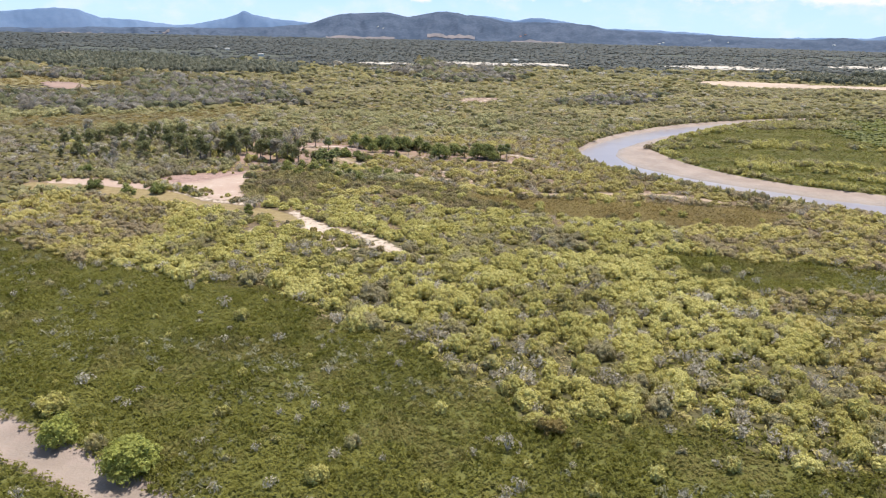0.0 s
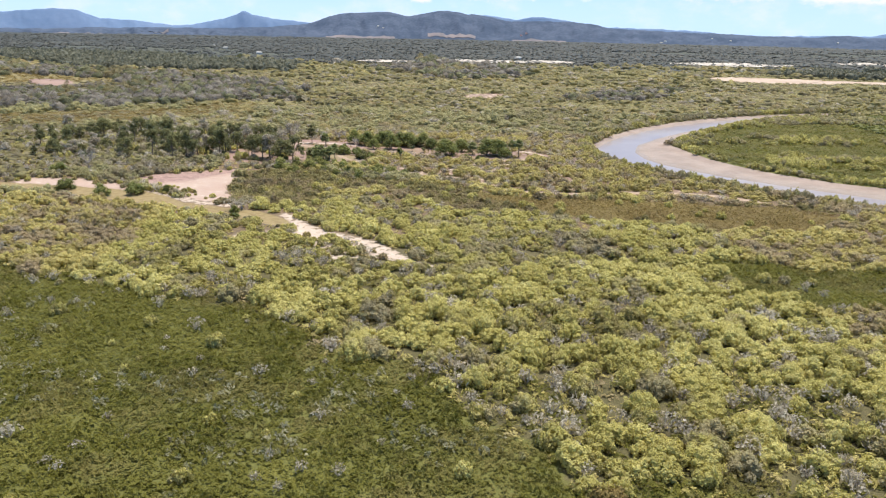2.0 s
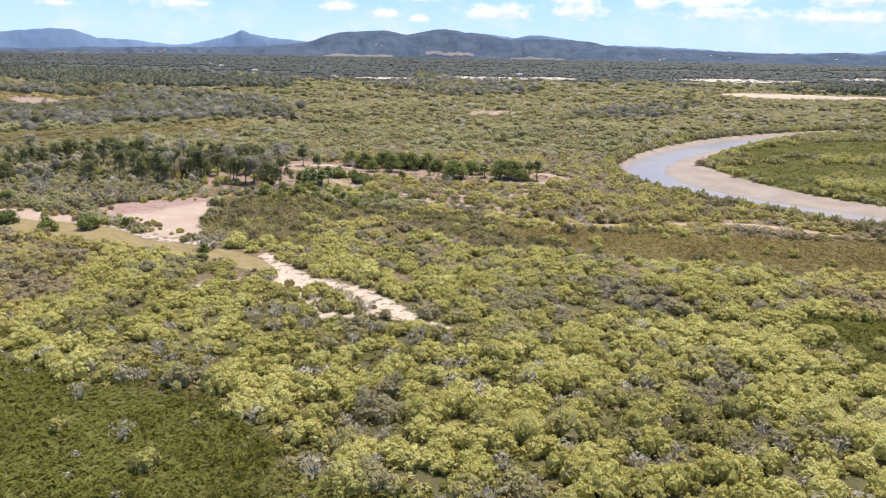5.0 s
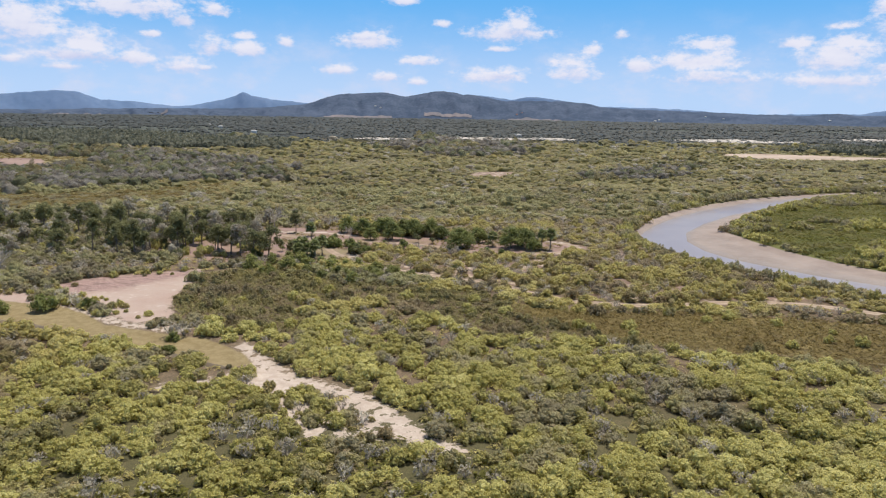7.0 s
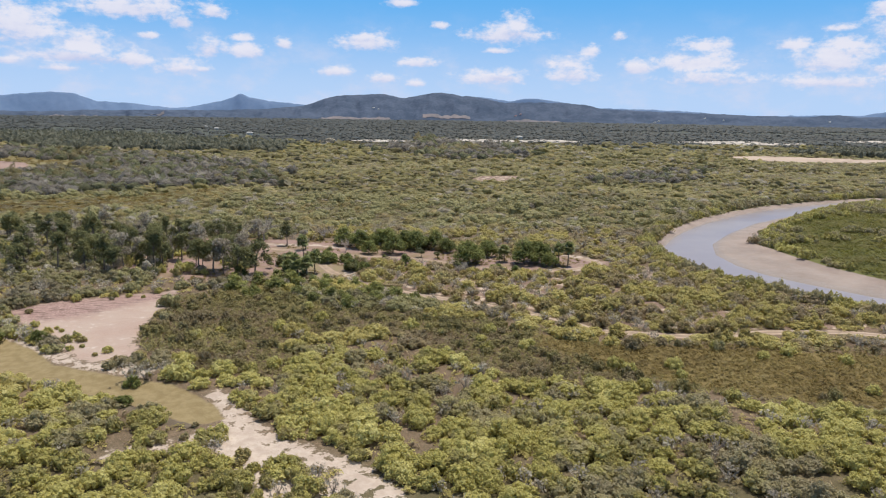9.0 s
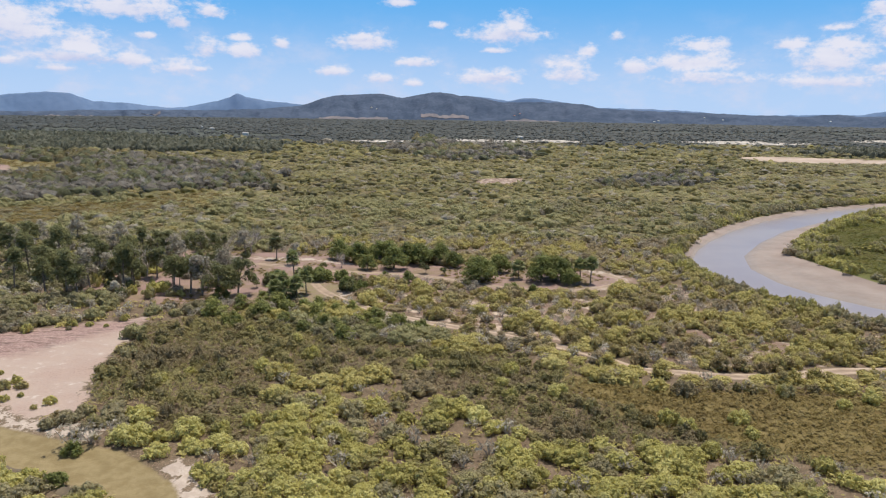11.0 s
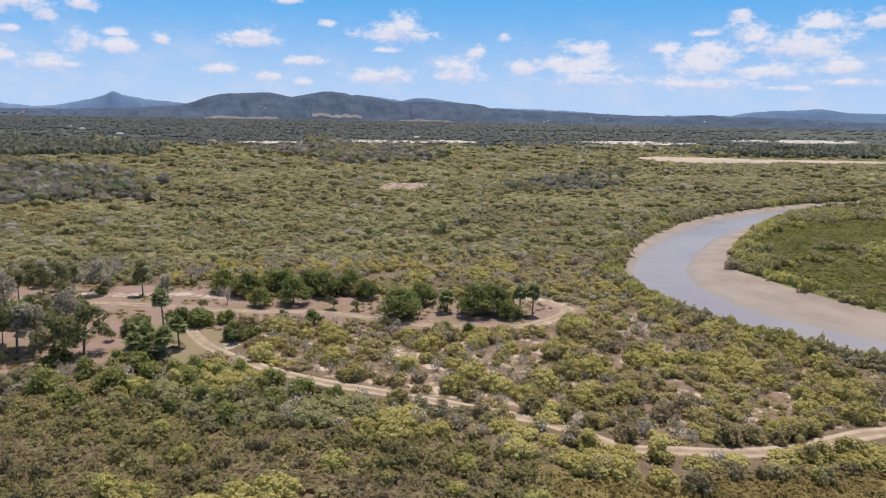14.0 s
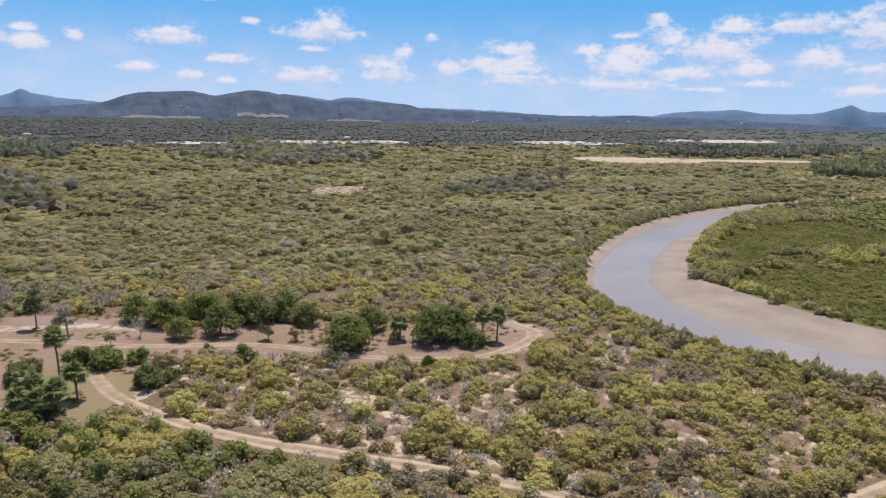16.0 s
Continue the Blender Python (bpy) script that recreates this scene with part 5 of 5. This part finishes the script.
for i, pan in enumerate(PANS):
    clay = i in (0, 1, 8)
    build_pan(*pan, M_ROSE if i == 8 else M_PAN if clay else M_SALT, "bare reddish clay flat" if i == 8 else "bare pinkish clay flat" if clay else "white salt pan among dark woods", 0.4 + 0.06 * i)
STUB = [(np.concatenate([[(0, 0, 1.0)], [(math.cos(a * math.tau / 5 + k) * (0.8 + 0.1 * ((a * k) % 4)), math.sin(a * math.tau / 5 + k), 0.45 + 0.1 * ((a + k) % 3)) for a in range(5)], [(math.cos(a * math.tau / 5 + k), math.sin(a * math.tau / 5 + k), -0.1) for a in range(5)]]), np.array([(0, 1 + a, 1 + (a + 1) % 5) for a in range(5)] + [(1 + a, 6 + a, 6 + (a + 1) % 5) for a in range(5)])) for k in range(6)]
rr = np.exp(rng.uniform(math.log(800), math.log(3800), 48000))
aa = np.radians(rng.uniform(-36, 56, len(rr)))
p = np.stack([rr * np.sin(aa), rr * np.cos(aa)], 1)
edge = 1030 - 0.3 * np.abs(p[:, 0] + 60) + 120 * (value_noise(p[:, 0], p[:, 1], 130, 90) - 0.5)
belt = value_noise(p[:, 0] * 0.35, p[:, 1], 210, 92) + 0.3 * value_noise(p[:, 0], p[:, 1], 60, 93)
keep = (~in_pans(p[:, 0], p[:, 1]) | ((p[:, 1] > 950) & (rng.uniform(0, 1, len(p)) < 0.2))) & ((p[:, 1] > edge) | (rng.uniform(0, 1, len(p)) < 0.06)) & ((belt > 0.42) | (rng.uniform(0, 1, len(p)) < 0.15))
# a wide open grass plain to the north-east
keep &= ~((np.degrees(aa) > 31) & (rr > 1300) & (rng.uniform(0, 1, len(p)) < 0.9))
p = p[keep]
dist = np.hypot(p[:, 0], p[:, 1])
r_ = dist * 0.0024 * np.exp(rng.normal(0, 0.45, len(p)))
h_ = np.clip(r_ * 0.65, 2.0, 5) * rng.uniform(0.6, 1.3, len(p))
t = np.clip(0.9 * value_noise(p[:, 0] * 0.4, p[:, 1], 180, 91) + rng.normal(0, 0.12, len(p)), 0, 1)
stuff("far_woods", STUB, p, r_, h_, t, M_WOODS_HAZE, "dark eucalypt woods reaching to the hills", "woods", soft=True)


# ---- trees, palms and other single things ----
def place(kinds, spots, group=""):
    """Copies of the kinds at (x, y, size)."""
    for i, (x, y, s) in enumerate(spots):
        z = float(ground_height(np.array([x]), np.array([y]))[0])
        m = Matrix.LocRotScale((x, y, z), Euler((0, 0, (i * 2.399 + x) % math.tau)), None)
        ob = kinds[i] if i < len(kinds) else copy_thing(kinds[i % len(kinds)], m)
        ob.matrix_basis = m @ Matrix.Diagonal((s, s, s, 1))
        if group:
            ob["group"] = group


def clumped_tree(seed, R, H, low, clumps, clump, leaves, leaf, girth, mat, core=0.62, flat=0.72):
    """Trunk and crown in metres: limbs fork from the trunk to uneven leafy clumps with gaps between them."""
    r = np.random.default_rng(seed)
    k = np.arange(clumps) + 0.5
    a, out = k * 2.39996 + r.uniform(-0.6, 0.6, clumps), np.sqrt(r.uniform(0.02, 1, clumps))
    rise = np.clip(1 - 0.75 * out ** 2 - r.uniform(0, 0.55, clumps), 0.02, 1)
    lean = r.normal(0, 0.14, 2) * R
    c = np.stack([(R - clump * 0.8) * out * np.cos(a) + lean[0], (R - clump * 0.8) * out * np.sin(a) + lean[1], low + clump * 0.5 + (H - low - clump * 1.1) * rise], 1)
    rad = clump * r.uniform(0.6, 1.25, clumps)
    vs, fs = [], []
    for i in range(clumps):
        vs.append(ICO_V * (rad[i] * core) * (1, 1, flat) * r.uniform(0.75, 1.2, (12, 1)) + c[i]), fs.append(ICO_F + 12 * i)
    pick = r.choice(clumps, leaves, p=rad ** 2 / (rad ** 2).sum())
    n = r.normal(0, 1, (leaves, 3)) + (0, 0, 0.3)
    n /= np.linalg.norm(n, axis=1)[:, None]
    v, f = sprays(r, c[pick] + n * rad[pick][:, None] * (1, 1, flat) * r.uniform(0.75, 1.2, (leaves, 1)), n, leaf)
    vs.append(v), fs.append(f + 12 * clumps)
    v, f = np.concatenate(vs), np.concatenate(fs)
    top = np.array([lean[0] * 0.6, lean[1] * 0.6, low + (H - low) * 0.3])
    limbs = [stick((0, 0, -0.2), top * (0.5, 0.5, 0.5), girth, girth * 0.8, 7), stick(top * (0.5, 0.5, 0.5), top, girth * 0.8, girth * 0.6, 6)]
    for i in range(0, clumps, 2):
        start = top * r.uniform(0.6, 1.0)
        elbow = start + (c[i] - start) * 0.55 + (0, 0, -0.1 * R)
        limbs += [stick(start, elbow, girth * 0.42, girth * 0.28), stick(elbow, c[i], girth * 0.28, girth * 0.1, 3)]
    return mesh_of("trunk", *join(limbs), M_BARK), mesh_of("crown", v, f, mat, {"tint": np.full(len(v), 0.2 + 0.5 * ((seed * 7) % 10) / 10)})


def tree(name, label, category, shape):
    base = tagged(new(name), label, category)
    part("stem" if category == "bush" else "trunk", shape[0], base)
    part("crown", shape[1], base)
    return base


def gum_tree(seed):
    """A tall gum of about 10 m: bare forked trunk, uneven open crown; one kind is silvery."""
    silvery, slim = seed in (902, 905), (seed * 5) % 7 / 7
    label = "silvery grey tree with bare trunk and thin crown" if silvery else "tall gum tree with bare trunk and uneven dark crown"
    return tree("gum_tree", label, "tree", clumped_tree(seed, 3.4 - 1.1 * slim, 9.4 + 1.2 * slim, 2.4 + 1.6 * slim, 15 + seed % 5, 1.05, 1000, 0.42, 0.2, M_GREY if silvery else M_GUM, 0.42))


def shade_tree(seed):
    """A dense broad tree of 7 m with low boughs."""
    return tree("shade_tree", "dense dark-green broadleaf tree shading bare ground", "tree", clumped_tree(seed, 4.1, 6.6, 0.7, 26, 1.35, 1500, 0.42, 0.26, M_DARK, 0.58, 0.8))


def bush(seed, mat=None, label="rounded dark-green bush on pale sand", clumps=15, leaves=620, size=0.3):
    return tree("bush", label, "bush", clumped_tree(seed, 2.0, 2.7, 0.0, clumps, 0.72, leaves, size, 0.09, mat or M_DARK, 0.8, 0.85))


def small_tree(seed):
    return tree("small_tree", "small round-topped tree on a thin stem", "tree", clumped_tree(seed, 1.5, 3.1, 1.0, 9, 0.62, 380, 0.28, 0.08, M_GUM))


def dead_tree(seed, label):
    base = tagged(new("dead_tree"), label, "dead tree")
    part("trunk", mesh_of("trunk", *branches(seed, 3.6, 2.0, 9, 0.12, 11, 0.4), M_TWIG), base)
    return base


def frond_mesh(seed):
    """A fan frond: a stalk and a ring of pointed blades that droop at their tips."""
    r = np.random.default_rng(seed)
    shapes = [stick((0, 0, 0), (0.75, 0, 0.16), 0.025, 0.012, 3)]
    for a in np.linspace(-1.9, 1.9, 11):
        n = 0.8 * (1 - 0.12 * abs(a)) * r.uniform(0.9, 1.1)
        d, e = np.array([math.cos(a), math.sin(a), 0.0]), np.array([-math.sin(a), math.cos(a), 0.0])
        o = np.array([0.75, 0, 0.16])
        v = np.array([o, o + d * n * 0.5 + e * 0.11 + (0, 0, 0.03), o + d * n * 0.5 - e * 0.11 + (0, 0, 0.03), o + d * n + (0, 0, -0.22 * n)])
        shapes.append((v, np.array([(0, 2, 1), (1, 2, 3)])))
    v, f = join(shapes)
    return mesh_of("frond", v, f, M_PALM, {"tint": np.full(len(v), 0.3 + 0.1 * (seed % 5))})


FRONDS = [frond_mesh(s) for s in range(4)]


def fan_palm(seed, height):
    r = np.random.default_rng(seed)
    base = tagged(new("fan_palm"), "fan palm with slim grey trunk and round crown" if height > 5 else "short fan palm with a drooping crown", "palm")
    lean = r.normal(0, 0.12, 2)
    k = 7
    pts = [np.array([lean[0] * (i / k) ** 2 * height * 0.3, lean[1] * (i / k) ** 2 * height * 0.3, height * i / k - (0.15 if i == 0 else 0)]) for i in range(k + 1)]
    part("trunk", mesh_of("trunk", *join([stick(pts[i], pts[i + 1], 0.17 - 0.05 * i / k, 0.17 - 0.05 * (i + 1) / k, 8) for i in range(k)]), M_BARK), base)
    for i in range(32):
        up = math.degrees(math.asin(1 - 1.7 * (i + 0.5) / 32))
        part("frond", FRONDS[i % 4], base, at=Matrix.Translation(pts[-1]) @ pose(0, 0, 0, 0, -up, i * 137.5 + r.uniform(-15, 15)) @ Matrix.Scale(r.uniform(1.1, 1.65), 4))
    return base


def put(ob, x, y, turn=0.0, s=1.0):
    z = float(ground_height(np.array([x]), np.array([y]))[0])
    ob.matrix_basis = Matrix.LocRotScale((x, y, z), Euler((0, 0, radians(turn))), (s, s, s))


GUMS = [(-84, 279, 1.0), (-88, 280.5, .95), (-63, 281, 1.0), (-56.7, 269.5, 1.15), (-72, 272.6, 1.1), (-92, 275, 1.1), (-105, 281, 1.1), (-107, 271, 1.0), (-119, 277, 1.1), (-57, 309, .8), (-91, 267, 1.0), (-80, 297, 1.0), (-60.5, 267, 1.1), (-68, 272, 1.15), (-64.5, 269.5, 1.05), (-66.5, 276, 1.1), (-83.6, 273.3, 1.1), (-81.8, 274.8, .95), (-93.8, 268.1, 1.1)]
GUMS += [(-81, 286, 1.05), (-123, 331, 1.0), (-78, 311, .95), (-101, 278, 1.05), (-66, 311, .9), (-97, 291, 1.0), (-110, 297, 1.1), (-126, 301, 1.1), (-136, 290, 1.0), (-118, 313, 1.0), (-104, 319, .95), (-91, 311, 1.0), (-143, 311, 1.1), (-50, 302, .7), (-132, 322, 1.0)]
GUMS += [(-112, 286, 1.1), (-99, 269, .95), (-85, 303, .9), (-150, 298, 1.05), (-124, 288, 1.0), (-70, 300, .8), (-95, 301, 1.0), (-160, 318, 1.0), (-115, 268, .9), (-141, 280, .95), (-154, 284, 1.0)]
more = scatter(-165, -55, 262, 334, 6.5)
more = more[(to_outline(more[:, 0], more[:, 1], GROVE) < -1) & (value_noise(more[:, 0], more[:, 1], 12, 95) > 0.55)]
more = more[[min(math.hypot(x - a, y - b) for a, b, _ in GUMS) > 4.0 for x, y in more]]
GUMS += [(x, y, 0.5 + 0.35 * ((i * 7) % 10) / 10) for i, (x, y) in enumerate(more)]
place([gum_tree(900 + k) for k in range(9)], GUMS, "gum trees of the grove")
u = scatter(-170, -50, 258, 338, 3.0)
du = zones(u)
u = u[(to_outline(u[:, 0], u[:, 1], GROVE) < 3) & ~du["bare"] & (value_noise(u[:, 0], u[:, 1], 9, 96) > 0.5)]
pick = rng.uniform(0, 1, len(u))
for name, a, mat, label in (("grove_bushes", pick < 0.4, M_GUM, "dark bushes under gum trees"), ("grove_scrub", (pick >= 0.4) & (pick < 0.7), M_GREY, "grey scrub under gum trees"), ("grove_shrubs", pick >= 0.7, M_MANGROVE, "olive shrubs under gum trees")):
    stuff(name, HALF, u[a], rng.uniform(0.9, 2.0, a.sum()), rng.uniform(1.2, 3.2, a.sum()), group_tint(u[a]), mat, label, "undergrowth")
SHADE = [(-35.6, 307, .85), (-30.8, 298, .6), (-24, 300, .85), (-17, 306, .9), (-21, 309, .85), (-27, 309, .85), (-12, 307, .8), (-2.2, 286, 1.0), (0, 291, .75), (4, 297, .7), (13.2, 287.6, .95), (18.2, 287, .9), (20.5, 283, .6), (16, 291, .85), (-40, 311, .8), (-8, 303, .65), (-30, 312, .8)]
place([shade_tree(930 + k) for k in range(4)], [(x, y, 1.15 * s) for x, y, s in SHADE], "shade trees along the clearing")
BUSHES = [(-111, 217.5, 1.5), (-97, 211.3, 1.35), (-89, 213.5, 1.5), (-122, 238, 1.6), (-54, 189, .7), (-80, 215, .9), (4.7, 274.6, 1.2), (-44, 286, 1.5), (-40, 285.5, 1.5), (-32.9, 276, 1.3), (-36, 287, 1.1), (-25.8, 289, .7), (-51.2, 282, 1.4), (-19, 283.5, 1.1), (-30, 277, .9), (-60, 266, 1.2), (-76, 276, .9), (10, 274, .9)]
place([bush(950 + k) for k in range(4)], BUSHES, "dark bushes of the clearing")
place([bush(940 + k, M_GUM, "dark bushy growth round the feet of palms") for k in range(3)], [(-45.6, 264.9, .95), (-43.6, 266.2, .9), (-47.9, 267, 1.0), (-51, 280.5, 1.25), (-52.3, 281.8, 1.0), (-33.2, 276, 1.35), (-40.5, 286.5, 1.2)], "bushes round the palms")
place([small_tree(970 + k) for k in range(3)], [(-15.3, 294.3, 1.0), (-10.7, 292.7, .75), (6.5, 288.3, .85), (-54.3, 277, .8), (-33, 273, .9), (-95, 296, .9), (-5, 279, .9), (-42, 296, .8)], "small trees of the clearing")
for i, (x, y, h) in enumerate([(-46.7, 282, 6.4), (-42, 272, 3.9), (25, 285, 4.8), (22.7, 286.4, 4.4), (-44.6, 264, 3.4), (-42.8, 265.4, 4.0), (-47.6, 265.8, 3.0), (8, 290, 3.2), (-45.9, 267.3, 4.4), (-48.6, 273.5, 3.2)]):
    put(fan_palm(40 + i, h), x, y, i * 50)
put(dead_tree(11, "leafless grey tree standing on dry ground"), -37.9, 300.1)
shrub_things("dead_shrub", np.array([[-56.5, 197.6], [-54.9, 198.4]]), [2.7, 1.8], [3.3, 2.4], M_GREY, GREY_LEAF[:2], GREY_TWIG[:2], M_TWIG, "bleached spreading dead shrub beside the olive flat", "dead shrubs by the flat")
put(bush(985, M_DARK, "low dark bush under a bleached dead shrub"), -56.3, 196.2, 30, 0.72)
put(dead_tree(14, "large leafless grey tree among gum trees"), -66, 317, 20, 2.0)
put(dead_tree(15, "large leafless grey tree among gum trees"), -84, 287, 130, 1.9)
put(dead_tree(16, "spreading grey dead shrub on dry ground"), -118, 247, 200, 1.6)
put(dead_tree(13, "thin leafless tree at the wood's edge"), -47, 318, 80, 1.2)
BESIDE = [(-33, 256, 1.1), (-30, 258.5, 1.0), (-25, 252, 1.2), (-20, 249, 1.3), (-15, 246, 1.1), (-36, 253, 1.2), (-28, 248, 1.0), (-17, 243, 1.1), (-40, 257, 1.3), (-37, 260, 1.1), (-46, 262, 1.3), (-44, 258, 1.2), (-50, 263, 1.3), (-53, 260, 1.2), (-48, 254, 1.4), (-42, 250, 1.2), (-33, 246, 1.3), (-57, 255, 1.4), (-24, 245, 1.1), (-38, 245, 1.0), (-52, 249, 1.2), (-29, 240, 1.2)]
place([bush(960 + k, M_LEAFY, "tall leafy green bush beside the sandy track") for k in range(4)], BESIDE, "bushes beside the track")
line = curve_through(TRACK_A[4:], 2.5)
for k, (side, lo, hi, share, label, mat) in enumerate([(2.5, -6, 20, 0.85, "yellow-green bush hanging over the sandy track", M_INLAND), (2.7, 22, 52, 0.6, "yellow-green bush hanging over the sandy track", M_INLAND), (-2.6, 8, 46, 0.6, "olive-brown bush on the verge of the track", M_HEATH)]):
    run = line[(line[:, 0] > lo) & (line[:, 0] < hi)]
    nrm = np.gradient(run, axis=0)
    nrm = np.stack([nrm[:, 1], -nrm[:, 0]], 1) / np.hypot(*nrm.T)[:, None]
    spots = run + nrm * side + rng.uniform(-0.5, 0.5, run.shape)
    spots = [(x, y, rng.uniform(0.62, 1.05)) for x, y in spots if rng.uniform() < share]
    place([bush(990 + 5 * k + j, mat, label) for j in range(3)], spots, "bushes on the verge of the track")
put(bush(981, M_GLOSSY, "large domed bright-green mangrove bush on a muddy gully bank", 34, 1900, 0.2), -35.6, 71.2, 0, 1.8)
put(bush(982, M_GLOSSY, "tall bright-green mangrove bush beside a muddy gully", 26, 1300, 0.22), -47.6, 76.5, 60, 1.45)
put(bush(983, M_MANGROVE, "pale mangrove bush near a muddy gully"), -52, 84, 20, 1.1)
put(bush(984, M_SEDGE, "ochre-yellow flowering bush among low mangroves"), 14.5, 80.5, 0, 1.1)


# ---- houses far off ----
M_WALL = plain("pale_wall_paint", (0.48, 0.47, 0.45), (0.60, 0.58, 0.56), 0.3, 0.8)
M_ROOF = plain("metal_roof", (0.24, 0.24, 0.245), (0.34, 0.335, 0.33), 0.3, 0.5)
M_REDROOF = plain("red_roof", (0.34, 0.12, 0.09), (0.44, 0.18, 0.13), 0.3, 0.7)


def house(w, d, h, roof_mat, label):
    base = tagged(new("house"), label, "house")
    x, y = w / 2, d / 2
    v = [(sx * x, sy * y, z) for z in (-6, h) for sx, sy in ((-1, -1), (1, -1), (1, 1), (-1, 1))]
    part("wall", mesh_of("wall", v, [(0, 1, 5, 4), (1, 2, 6, 5), (2, 3, 7, 6), (3, 0, 4, 7)], M_WALL), base)
    x, y, t = x + 0.6, y + 0.6, h + d * 0.28
    v = [(-x, -y, h - .1), (x, -y, h - .1), (x, y, h - .1), (-x, y, h - .1), (-x + d * .3, 0, t), (x - d * .3, 0, t)]
    part("roof", mesh_of("roof", v, [(0, 1, 5), (0, 5, 4), (2, 3, 4), (2, 4, 5), (3, 0, 4), (1, 2, 5), (0, 3, 2), (0, 2, 1)], roof_mat), base)
    return base


def on_hill(az, t):
    a, tt, P = HILL
    return P[int(np.argmin(np.abs(tt - t))), int(np.argmin(np.abs(a - az)))]


for az, t, w, red in [(-5.4, -0.6, 16, 0), (-5.0, -0.62, 12, 0), (5.9, -0.72, 20, 1), (6.3, -0.75, 16, 1), (16.6, -0.7, 22, 0), (16.9, -0.72, 16, 0), (20.2, -0.6, 14, 0), (21.5, -0.55, 14, 0), (28.5, -0.6, 18, 0), (36.5, -0.5, 18, 0)]:
    hs = house(0.6 * w, 7, 4, M_REDROOF if red else M_WALL, "small pale house with red roof among hill woods" if red else "small white house on the lower hillside")
    hs.matrix_basis = Matrix.Translation(on_hill(az, t)) @ pose(0, 0, 0, 0, 0, az * 7)
for x, y, turn in [(-470, 1560, 20), (-540, 1700, 70), (-330, 1290, 10), (120, 1290, 30)]:
    put(house(10, 7, 3.2, M_ROOF, "pale farm building among dark woods"), x, y, turn)
